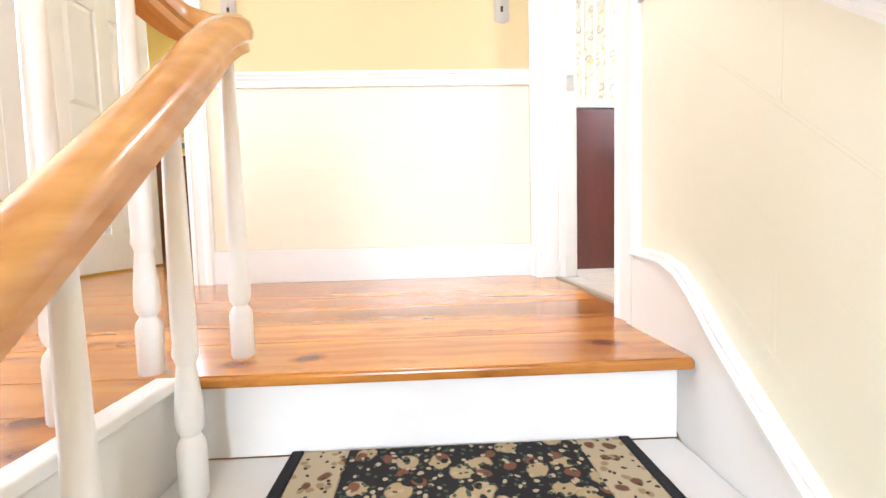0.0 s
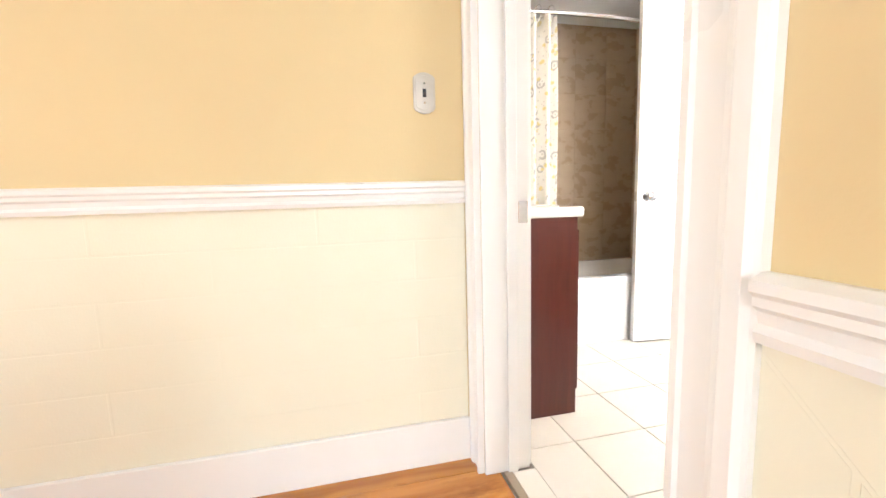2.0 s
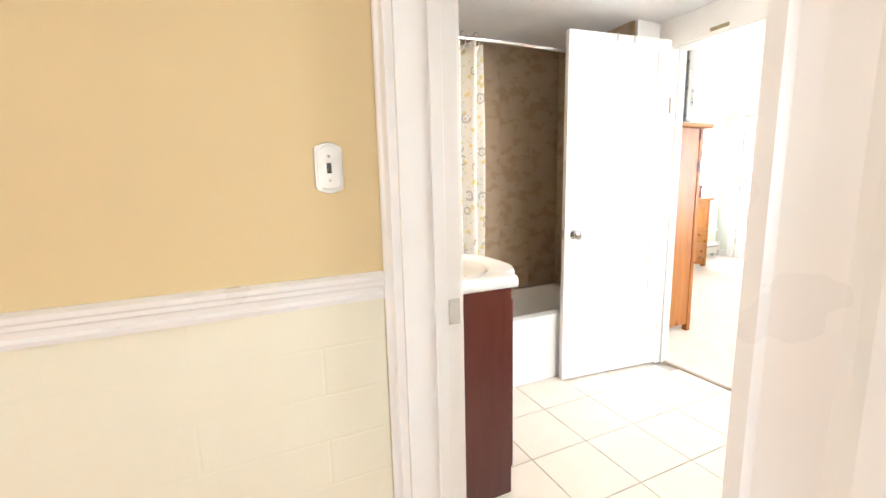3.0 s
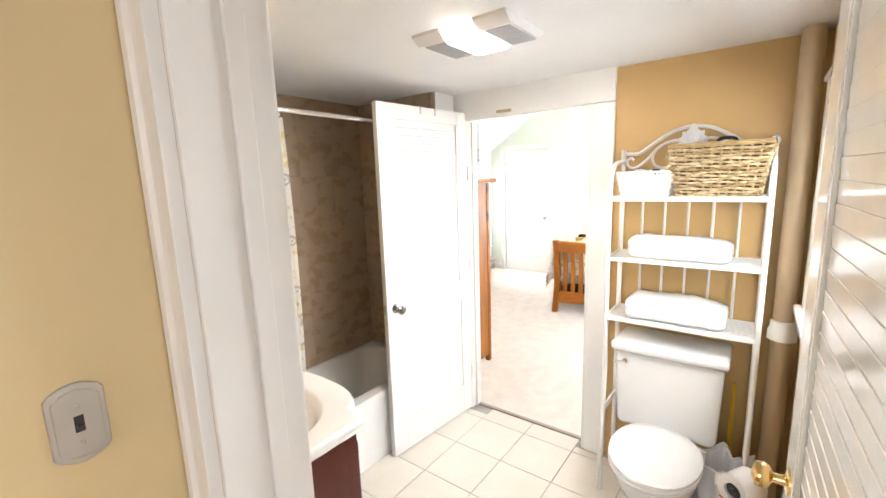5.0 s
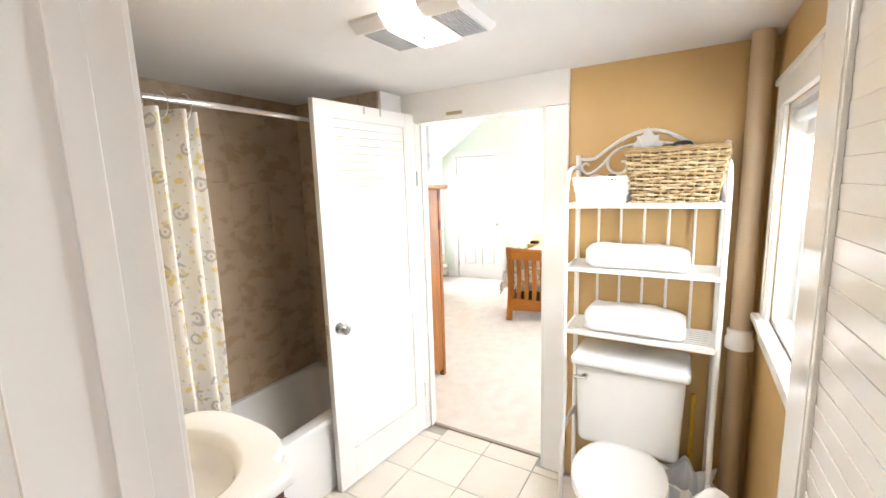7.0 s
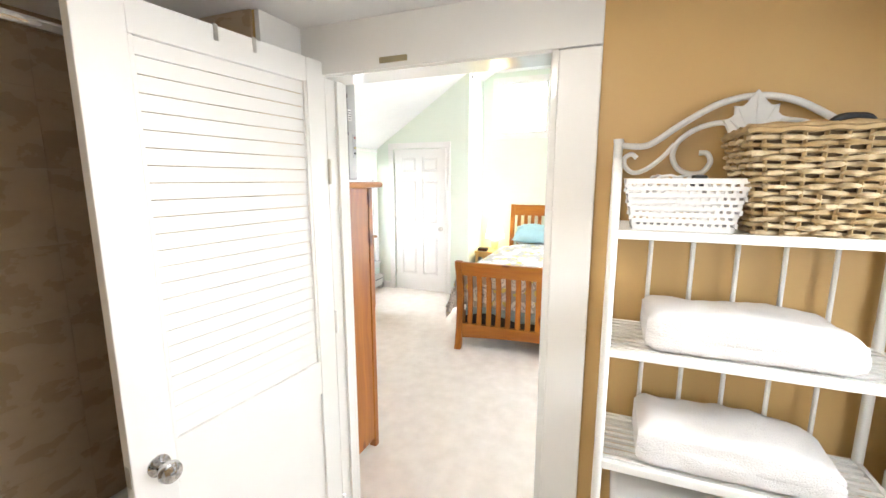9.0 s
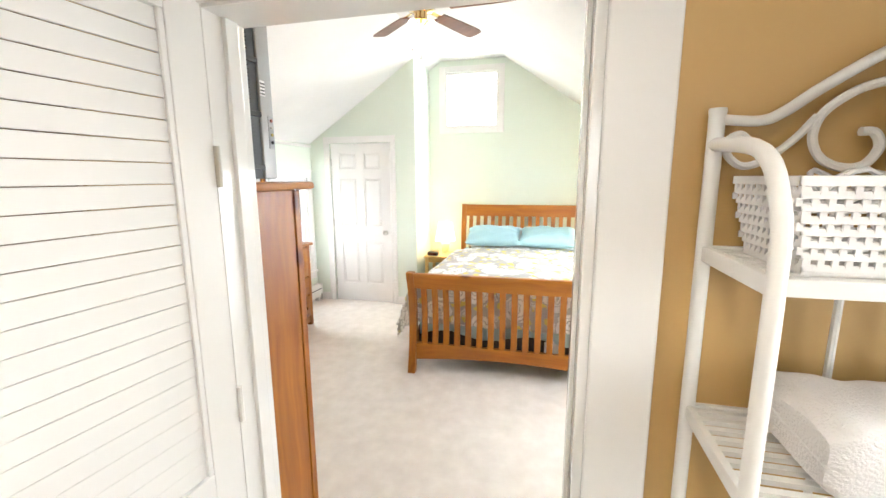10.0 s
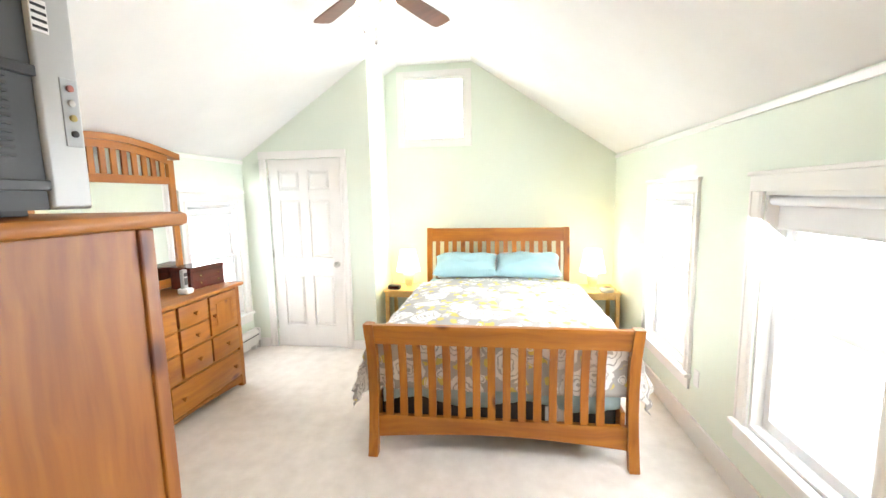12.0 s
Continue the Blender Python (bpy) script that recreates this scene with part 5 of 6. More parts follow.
outlet = thing("wall_outlet", "white wall outlet plate below the window", "outlet", pose(6.395, RY0, 0.43))
part("plate", boxes(((-0.035, 0, -0.057), (0.035, 0.006, 0.057)), bevel=0.003), PLASTIC_WHITE, outlet)
for dz in (-0.02, 0.02):
    part("socket", boxes(((-0.014, 0.005, dz - 0.012), (0.014, 0.0075, dz + 0.012)), bevel=0.003), PLASTIC_WHITE, outlet)
heater = thing("baseboard_heater", "white metal baseboard heater in the corner", "heater", pose(7.04, RY1 - 0.017, 0.0))
part("cover", prism([(0, 0.03), (0, 0.22), (-0.03, 0.22), (-0.065, 0.18), (-0.065, 0.06), (-0.05, 0.05)], 0, 0.74, 0), WHITE_METAL, heater)
part("front_slot", boxes(((0.01, -0.068, 0.155), (0.73, -0.060, 0.165))), GREY_DARK, heater, "dark air slot")
part("end_cap", boxes(((0.74, -0.07, 0.0), (0.762, 0, 0.225)), bevel=0.004), WHITE_METAL, heater)
part("valve", tube([(0.70, -0.09, 0.10), (0.70, -0.09, 0.03), (0.70, -0.03, 0.02)], 0.012, 8), STEEL, heater, "metal pipe and valve", smooth=True)
for x0, x1 in ((0.02, 0.05), (0.66, 0.72)):
    part("support", boxes(((x0, -0.06, 0), (x1, -0.002, 0.05))), WHITE_METAL, heater)

# ---- bed ----
bed = thing("bed_frame", "honey pine sleigh bed frame with slatted ends", "bed")


def sleigh_post(x, h, y0, y1, roll, name, flare=0.03):
    """A curved post: outline in x and z; roll leans its top and foot out along -x."""
    n = 16
    front, back = [], []
    for k in range(n + 1):
        f = k / n
        z = h * f
        c = x + roll * (-flare * (1 - f) ** 3 + 0.045 * math.sin(math.pi * min(1, f * 1.05)) - 0.02 * max(0, f - 0.8) * 5)
        t = 0.026 + 0.008 * max(0, f - 0.85) * 6
        front.append((c - t, z))
        back.append((c + t, z))
    bm = prism([front[0]] + front[1:] + back[::-1], y0, y1, 1)
    return bm


FX = 6.035
for y0, y1 in ((4.575, 4.635), (2.985, 3.045)):
    part("foot_post", sleigh_post(FX, 0.875, y0, y1, 1, "post"), PINE[2], bed, smooth=True)


def curved_x(z, h, roll):
    f = z / h
    return roll * (-0.03 * (1 - f) ** 3 + 0.045 * math.sin(math.pi * min(1, f * 1.05)) - 0.02 * max(0, f - 0.8) * 5)


top = []
for z, t in ((0.735, 0.016), (0.80, 0.018), (0.835, 0.024), (0.855, 0.026), (0.868, 0.02)):
    top.append((FX + curved_x(z, 0.875, 1), z, t))
part("top_rail", prism([(x - t, z) for x, z, t in top] + [(x + t, z) for x, z, t in reversed(top)], 3.045, 4.575, 1), PINE[1], bed, smooth=True)
arch = [(3.045, 0.255), (4.575, 0.255)] + [(4.575 - 1.53 * k / 14, 0.108 + 0.045 * math.sin(math.pi * k / 14)) for k in range(15)]
part("bottom_rail", prism(arch, FX + 0.012, FX + 0.046, 0), PINE[1], bed)
for k in range(15):
    y = 4.504 - 0.0931 * k
    pts = [(FX + curved_x(z, 0.875, 1), z) for z in (0.25, 0.4, 0.55, 0.65, 0.742)]
    part("slat", prism([(x - 0.008, z) for x, z in pts] + [(x + 0.008, z) for x, z in reversed(pts)], y - 0.024, y + 0.024, 1), PINE[2], bed)
HX = 8.235
for y0, y1 in ((4.555, 4.612), (3.05, 3.107)):
    part("head_post", sleigh_post(HX, 1.29, y0, y1, -1, "post"), PINE[2], bed, smooth=True)
top = [(HX - curved_x(z, 1.29, 1), z, t) for z, t in ((1.14, 0.016), (1.22, 0.018), (1.26, 0.024), (1.285, 0.018))]
part("head_top_rail", prism([(x - t, z) for x, z, t in top] + [(x + t, z) for x, z, t in reversed(top)], 3.107, 4.555, 1), PINE[1], bed, smooth=True)
part("head_bottom_rail", boxes(((HX - 0.06, 3.107, 0.45), (HX - 0.025, 4.555, 0.62)), bevel=0.004), PINE[1], bed)
for k in range(15):
    y = 4.49 - 0.0945 * k
    pts = [(HX - curved_x(z, 1.29, 1), z) for z in (0.61, 0.8, 1.0, 1.15)]
    part("slat", prism([(x - 0.008, z) for x, z in pts] + [(x + 0.008, z) for x, z in reversed(pts)], y - 0.024, y + 0.024, 1), PINE[2], bed)
for y in (3.055, 4.58):
    part("side_rail", boxes(((FX + 0.03, y, 0.18), (HX - 0.03, y + 0.03, 0.34)), bevel=0.004), PINE[0], bed)
part("centre_leg", boxes(((7.1, 3.8, 0), (7.16, 3.86, 0.17))), PINE[2], bed)
base = thing("box_spring", "dark fabric box spring inside the bed frame", "box spring", pose(0, 0, 0))
part("body", boxes(((6.12, 3.09, 0.17), (8.16, 4.575, 0.40)), bevel=0.02), BED_BLACK, base)
part("label_tag", boxes(((6.113, 3.40, 0.22), (6.119, 3.50, 0.34)), ((6.111, 3.475, 0.20), (6.117, 3.52, 0.33)), bevel=0.001), PLASTIC_WHITE, base, "white care labels")
mattress = thing("mattress", "thick mattress in an aqua fitted sheet", "mattress", pose(0, 0, 0))
part("sheet", soft_box((6.125, 3.085, 0.40), (8.16, 4.58, 0.735), 0.06), TEAL, mattress, smooth=True)

def medallions(name, ground, pale, leaf, scale):
    """Printed cotton: ringed white flowers over grey, with yellow leaves between them."""
    m = bpy.data.materials.new(name)
    m.use_nodes = True
    t = m.node_tree
    n, link = t.nodes, t.links.new
    b = n["Principled BSDF"]
    b.inputs["Roughness"].default_value = 0.9
    co, warp, bend = n.new("ShaderNodeTexCoord"), n.new("ShaderNodeTexNoise"), n.new("ShaderNodeVectorMath")
    warp.inputs["Scale"].default_value, warp.inputs["Detail"].default_value = 16.0, 2
    link(co.outputs["UV"], warp.inputs["Vector"])
    bend.operation = "MULTIPLY_ADD"
    bend.inputs[1].default_value = (0.075, 0.075, 0.075)
    link(warp.outputs["Color"], bend.inputs[0])
    link(co.outputs["UV"], bend.inputs[2])

    def bands(size, stops, shift, feature="F1"):
        v, off, ramp = n.new("ShaderNodeTexVoronoi"), n.new("ShaderNodeVectorMath"), n.new("ShaderNodeValToRGB")
        v.voronoi_dimensions, v.feature = "2D", feature
        v.inputs["Scale"].default_value, v.inputs["Randomness"].default_value = size, 0.75
        off.inputs[1].default_value = (shift, shift * 0.6, 0)
        link(bend.outputs[0], off.inputs[0])
        link(off.outputs[0], v.inputs["Vector"])
        ramp.color_ramp.interpolation = "CONSTANT"
        for k, (at, value) in enumerate(stops):
            e = ramp.color_ramp.elements[k] if k < 2 else ramp.color_ramp.elements.new(at)
            e.position, e.color = at, (value, value, value, 1)
        link(v.outputs["Distance"], ramp.inputs[0])
        return ramp.outputs[0]

    def blend(factor, a, colour):
        mx = n.new("ShaderNodeMix")
        mx.data_type = "RGBA"
        link(factor, mx.inputs["Factor"])
        if isinstance(a, tuple):
            mx.inputs["A"].default_value = (*a, 1)
        else:
            link(a, mx.inputs["A"])
        mx.inputs["B"].default_value = (*colour, 1)
        return mx.outputs["Result"]

    out = blend(bands(scale * 2.6, [(0.0, 1), (0.24, 0)], 3.1), ground, leaf)
    out = blend(bands(scale * 2.2, [(0.0, 1), (0.14, 0), (0.19, 1), (0.25, 0)], 7.7), out, pale)
    out = blend(bands(scale, [(0.0, 1), (0.40, 0)], 0.0), out, ground)
    out = blend(bands(scale, [(0.0, 0), (0.05, 1), (0.11, 0), (0.14, 1), (0.22, 0), (0.25, 1), (0.35, 0)], 0.0), out, pale)
    link(out, b.inputs["Base Color"])
    return m


DUVET = medallions("floral_duvet_cotton", (0.44, 0.425, 0.41), (0.84, 0.83, 0.81), (0.66, 0.57, 0.17), 3.4)
duvet = thing("duvet", "grey, white and yellow floral duvet hanging over the bed", "duvet")


def duvet_place(s, t):
    """s across from -1 to 1 in metres of cloth, t along from the foot."""
    half, top = 0.745, 0.79
    ds = max(0.0, abs(s) - half)
    sgn = 1 if s > 0 else -1
    dt = max(0.0, 0.40 - t)
    y = 3.815 + (min(abs(s), half) + min(ds, 0.07) * 0.9 + max(0, ds - 0.07) * 0.34) * sgn
    x = 6.16 + max(0.0, t - 0.40) - min(dt, 0.05) * 0.8
    crown = 0.05 * (1 - (min(abs(s), half) / half) ** 4) * min(1, max(0, (t - 0.35)) * 4)
    z = top - 0.04 + crown - math.sqrt(max(0, ds - 0.03) ** 2 + max(0, dt - 0.02) ** 2)
    hang = min(1.0, (ds + dt) * 5)
    wav = noise.noise(Vector((x * 5, y * 5, 3.1))) * 0.018 + noise.noise(Vector((x * 14, y * 14, 9.0))) * 0.006
    fold = 0.030 * hang * math.sin(s * 17 * (dt > 0.03) + t * 19 * (ds > 0.03) + 2 * noise.noise(Vector((s * 3, t * 3, 1))))
    if dt > 0.03:
        x += -abs(fold) * 0.6 - 0.005
        x = max(x, 6.103)
    if ds > 0.03:
        y += sgn * abs(fold)
    if ds > 0.05 and dt > 0.05:
        x = max(x - 0.01, 6.103)
    return (x, y, z + wav * (1 - 0.5 * hang) + 0.02 * hang * noise.noise(Vector((s * 6, t * 6, 5))))


bm, grid = bmesh.new(), []
NS, NT = 96, 84
for i in range(NS + 1):
    s = -1.06 + 2.20 * i / NS
    grid.append([bm.verts.new(duvet_place(s, 0.05 + (2.06 - 0.05) * j / NT)) for j in range(NT + 1)])
for a, b in zip(grid, grid[1:]):
    for j in range(NT):
        bm.faces.new((a[j], b[j], b[j + 1], a[j + 1]))
lay = bm.loops.layers.uv.new("cloth")
index = {v: (i, j) for i, col in enumerate(grid) for j, v in enumerate(col)}
for face in bm.faces:
    for lp in face.loops:
        i, j = index[lp.vert]
        lp[lay].uv = (2.20 * i / NS, 2.01 * j / NT)
cover = part("cover", bm, DUVET, duvet, smooth=True)
sol = cover.modifiers.new("thickness", "SOLIDIFY")
sol.thickness, sol.offset = 0.012, 1.0
bm, grid = bmesh.new(), []
for i in range(121):
    s = -0.74 + 1.48 * i / 120
    grid.append([bm.verts.new((6.112 + 0.008 * math.sin(s * 38 + 0.6 * j) + 0.004 * math.sin(s * 83), 3.815 + s, 0.47 - 0.035 * j - (0.03 * math.sin(s * 9) if j > 3 else 0))) for j in range(5)])
for a, b in zip(grid, grid[1:]):
    for j in range(4):
        bm.faces.new((a[j], b[j], b[j + 1], a[j + 1]))
hem = part("hem", bm, material("aqua_satin_lining", (0.40, 0.52, 0.55), 0.4, dark=(0.30, 0.42, 0.46), scale=10), duvet, "pale aqua lining at the foot end", smooth=True)
hem.modifiers.new("thickness", "SOLIDIFY").thickness = 0.004


def pillow(name, label, m, mat, w=0.68, d=0.44, h=0.17, seed=0.0):
    """A plump pillow, corners drawn out, surface creased."""
    p = thing(name, label, "pillow", m, group="pillows on the bed")
    bm, top, bot = bmesh.new(), [], []
    n = 26
    for i in range(n + 1):
        u = -1 + 2 * i / n
        ra, rb = [], []
        for j in range(n + 1):
            v = -1 + 2 * j / n
            pinch = 1 - 0.07 * (1 - u * u) * abs(v) ** 3
            pinch2 = 1 - 0.07 * (1 - v * v) * abs(u) ** 3
            th = h / 2 * ((1 - u ** 4) * (1 - v ** 4)) ** 0.42
            k = noise.noise(Vector((u * 2.2 + seed, v * 2.2, seed))) * 0.022 + noise.noise(Vector((u * 6 + seed, v * 5, 2))) * 0.008
            ra.append(bm.verts.new((v * d / 2 * pinch, u * w / 2 * pinch2, th + k * min(1, th * 30))))
            rb.append(bm.verts.new((v * d / 2 * pinch, u * w / 2 * pinch2, -th * 0.8)))
        top.append(ra)
        bot.append(rb)
    for i in range(n):
        for j in range(n):
            bm.faces.new((top[i][j], top[i + 1][j], top[i + 1][j + 1], top[i][j + 1]))
            bm.faces.new((bot[i][j], bot[i][j + 1], bot[i + 1][j + 1], bot[i + 1][j]))
    bmesh.ops.remove_doubles(bm, verts=bm.verts, dist=0.0005)
    part("case", bm, mat, p, smooth=True)
    return p


PILLOW_WHITE = material("white_pillow_cotton", (0.80, 0.79, 0.77), 0.9, scale=6, bump=0.3, fine=90)
for y, tilt in ((4.13, 2), (3.50, -3)):
    pillow("pillow", "white pillow against the headboard", pose(8.06, y, 0.89, 0, -30, tilt), PILLOW_WHITE, 0.66, 0.40, 0.15, y)
for y, tilt, lab in ((4.155, 2, "smooth aqua blue pillow leaning on white pillows"), (3.515, -4, "rumpled aqua blue pillow leaning on white pillows")):
    pillow("pillow", lab, pose(7.90, y, 0.925, 0, -18, tilt), TEAL, 0.66, 0.42, 0.17, y * 2)

# ---- nightstands, lamps, clocks, books ----
def nightstand(y, label):
    t = thing("nightstand", label, "nightstand", pose(8.19, y, 0), group="nightstands")
    part("top", boxes(((-0.22, -0.185, 0.60), (0.22, 0.185, 0.625)), bevel=0.005), PALE_OAK, t)
    for x in (-0.19, 0.19):
        for yy in (-0.155, 0.155):
            part("leg", boxes(((x - 0.02, yy - 0.02, 0), (x + 0.02, yy + 0.02, 0.60)), bevel=0.003), PALE_OAK, t)
    for xx in (-0.185, 0.165):
        part("apron", boxes(((xx, -0.135, 0.54), (xx + 0.02, 0.135, 0.60)), bevel=0.002), PALE_OAK, t)
    for yy in (-0.16, 0.15):
        part("side_apron", boxes(((-0.17, yy, 0.54), (0.17, yy + 0.012, 0.60))), PALE_OAK, t)
    part("lower_shelf", boxes(((-0.19, -0.16, 0.18), (0.19, 0.16, 0.20)), bevel=0.003), PALE_OAK, t)
    return t


nightstand(4.885, "pale wooden nightstand with lamp and clock by the closet wall")
nightstand(2.745, "pale wooden nightstand with books below, by the window wall")
SHADE = glow("lit_lampshade", (1.0, 0.84, 0.52), 4.5, (0.85, 0.80, 0.66))
CERAMIC = material("cream_ceramic_lamp", (0.75, 0.62, 0.40), 0.25, scale=4)
for y in (4.84, 2.80):
    l = thing("table_lamp", "lit table lamp with white shade and cream ceramic base", "table lamp", pose(8.22, y, 0.625), group="bedside lamps")
    part("base", lathe([(0.050, 0), (0.052, 0.006), (0.040, 0.012), (0.050, 0.08), (0.056, 0.13), (0.052, 0.142), (0.02, 0.15), (0.010, 0.16), (0.010, 0.20)], 20), CERAMIC, l, smooth=True)
    shade_bm = lathe([(0.135, 0.18), (0.085, 0.42), (0.082, 0.42), (0.132, 0.18)], 28)
    part("shade", shade_bm, SHADE, l, "glowing white fabric shade", smooth=True)
    lamp("bedside_bulb", "POINT", pose(8.22 - 0.14, y, 1.02), 5.0, (1.0, 0.76, 0.42), (0.05,))
clock = thing("alarm_clock", "small dark alarm clock on the nightstand", "clock", pose(8.05, 4.965, 0.625))
part("case", soft_box((-0.045, -0.07, 0), (0.045, 0.07, 0.05), 0.018), BLACK, clock, smooth=True)
part("face", boxes(((-0.0465, -0.05, 0.012), (-0.044, 0.05, 0.038))), material("dark_red_display", (0.06, 0.01, 0.008), 0.15), clock)
radio = thing("clock_radio", "grey round clock radio on the nightstand", "clock radio", pose(8.05, 2.69, 0.625))
part("case", lathe([(0.07, 0), (0.078, 0.01), (0.07, 0.032), (0.045, 0.042), (0.01, 0.043)], 24), SILVER, radio, smooth=True)
part("face", lathe([(0.04, 0.043), (0.04, 0.046)], 20), GREY_DARK, radio, "dark round dial")
for k, (c, dx) in enumerate((((0.30, 0.10, 0.05), 0.0), ((0.42, 0.30, 0.16), 0.02), ((0.10, 0.09, 0.10), -0.01), ((0.55, 0.48, 0.38), 0.015))):
    b = thing("book", "closed book in a stack on the nightstand's lower shelf", "book", pose(8.14 + dx, 2.76, 0.20 + 0.034 * k, 0, 0, 4 * k - 6), group="book stack")
    part("pages", boxes(((-0.105, -0.075, 0.003), (0.103, 0.073, 0.031))), material("paper_edges", (0.72, 0.66, 0.54), 0.9, scale=90), b)
    part("cover", boxes(((-0.11, -0.08, 0), (0.11, 0.08, 0.003)), ((-0.11, -0.08, 0.031), (0.11, 0.08, 0.034)), ((-0.11, 0.0735, 0.003), (0.11, 0.08, 0.031))), material("book_cover", c, 0.5, scale=12), b)

# ---- tall chest and television ----
chest = thing("tall_chest", "tall honey pine chest of drawers, seen from its plain side", "chest of drawers")
part("side_panel", boxes(((3.83, 4.565, 0.06), (4.385, 4.585, 1.59)), bevel=0.001), PINE[2], chest)
part("side_panel", boxes(((3.83, 5.425, 0.06), (4.385, 5.445, 1.59)), bevel=0.001), PINE[2], chest)
for y0 in (4.558, 5.407):
    part("front_post", boxes(((4.385, y0, 0.0), (4.425, y0 + 0.045, 1.59)), bevel=0.005), PINE[2], chest)
    part("back_post", boxes(((3.79, y0 + 0.002, 0.0), (3.83, y0 + 0.043, 1.59)), bevel=0.004), PINE[2], chest)
part("back_panel", boxes(((3.80, 4.60, 0.08), (3.81, 5.407, 1.59))), PINE[2], chest)
part("top", boxes(((3.785, 4.525, 1.592), (4.495, 5.485, 1.624)), bevel=0.013), PINE[0], chest, smooth=True)
for j in range(5):
    d = part("drawer", boxes(((4.39, 4.61, 0.12 + 0.29 * j), (4.415, 5.40, 0.395 + 0.29 * j)), bevel=0.005), PINE[1], chest)
    for y in (4.80, 5.21):
        part("knob", lathe([(0.010, 0), (0.008, 0.012), (0.018, 0.022), (0.014, 0.032), (0.003, 0.034)], 12, at=(4.415, y, 0.26 + 0.29 * j), axis=0), PINE[1], d, smooth=True)
part("plinth", boxes(((4.385, 4.60, 0.05), (4.41, 5.41, 0.12)), bevel=0.003), PINE[1], chest)

tv = thing("television", "silver and charcoal tube television seen from its side", "television", pose(0.02, 4.575, 1.625))
part("front_housing", soft_box((4.215, 0.0, 0.012), (4.29, 0.76, 0.60), 0.008), SILVER, tv, smooth=True)
bm = prism([(4.216, 0.012), (3.99, 0.012), (3.86, 0.10), (3.86, 0.46), (4.0, 0.585), (4.216, 0.59)], 0.008, 0.752, 1)
part("rear_housing", bm, GREY_DARK, tv)
part("screen", boxes(((4.29, 0.05, 0.08), (4.296, 0.71, 0.56)), bevel=0.002), BLACK, tv)
for z0 in (0.10, 0.28, 0.46):
    for k in range(11):
        zz = z0 + 0.0125 * k
        x1 = 4.17
        part("vent_slat", boxes(((4.02, 0.0, zz), (x1, 0.009, zz + 0.005))), BLACK, tv)
for zz in (0.045, 0.235, 0.42):
    part("housing_ridge", boxes(((3.95, -0.004, zz), (4.214, 0.01, zz + 0.018)), bevel=0.002), BLACK, tv)
jack = part("jack_panel", boxes(((4.252, -0.002, 0.125), (4.282, 0.004, 0.245)), bevel=0.001), material("grey_jack_panel", (0.36, 0.37, 0.38), 0.5), tv, "recessed grey connector panel")
for z, c in ((0.228, (0.30, 0.09, 0.06)), (0.202, (0.5, 0.48, 0.44)), (0.176, (0.42, 0.33, 0.10)), (0.148, (0.02, 0.02, 0.02))):
    part("socket", lathe([(0.006, 0.0), (0.006, -0.004), (0.003, -0.005)], 14, at=(4.267, -0.002, z), axis=1), material("socket_ring", c, 0.35, 0.3), jack, smooth=True)
plate = part("rating_plate", boxes(((4.218, -0.0012, 0.312), (4.246, 0.001, 0.366)), bevel=0.0004), PLASTIC_WHITE, tv, "small white rating plate")
for k in range(4):
    part("print_bar", boxes(((4.220, -0.0018, 0.317 + 0.012 * k), (4.244, 0.0, 0.322 + 0.012 * k))), BLACK, plate)
for y in (0.1, 0.6):
    part("foot", boxes(((4.05, y, 0), (4.25, y + 0.06, 0.013))), BLACK, tv)

# ---- dresser and mirror ----
dresser = thing("dresser", "wide honey pine dresser with wooden knobs", "dresser")
DX0, DX1, DY = 5.47, 6.90, 6.07
part("carcass", boxes(((DX0 + 0.02, DY + 0.02, 0.09), (DX1 - 0.02, 6.52, 0.905)), bevel=0.003), PINE[0], dresser)
part("top", boxes(((DX0 - 0.03, DY - 0.035, 0.907), (DX1 + 0.03, 6.53, 0.938)), bevel=0.012), PINE[0], dresser, smooth=True)
for x in (DX0, DX1 - 0.05):
    for y0 in (DY, 6.47):
        part("post", boxes(((x, y0, 0), (x + 0.05, y0 + 0.05, 0.907)), bevel=0.005), PINE[2], dresser)
part("skirt", prism([(DX0 + 0.05, 0.10), (DX1 - 0.05, 0.10)] + [(DX1 - 0.05 - (DX1 - DX0 - 0.1) * k / 12, 0.035 + 0.045 * math.sin(math.pi * k / 12)) for k in range(13)], DY + 0.006, DY + 0.024, 1), PINE[0], dresser)
def drawer(x0, x1, z0, z1, knobs, name="drawer"):
    d = part(name, boxes(((x0 + 0.004, DY - 0.006, z0 + 0.004), (x1 - 0.004, DY + 0.02, z1 - 0.004)), bevel=0.006), PINE[0], dresser, smooth=True)
    if name == "door":
        part("door_panel", boxes(((x0 + 0.07, DY - 0.010, z0 + 0.07), (x1 - 0.07, DY - 0.003, z1 - 0.07)), bevel=0.004), PINE[2], d)
        part("frame_groove", boxes(((x0 + 0.055, DY - 0.0068, z0 + 0.055), (x1 - 0.055, DY - 0.004, z1 - 0.055))), PINE[0], d)
    for kx in knobs:
        part("knob", lathe([(0.010, 0), (0.008, -0.012), (0.019, -0.022), (0.015, -0.032), (0.003, -0.034)], 14, at=(kx, DY - 0.006, (z0 + z1) / 2), axis=1), PINE[1], d, "turned wooden knob", smooth=True)
M = 6.185
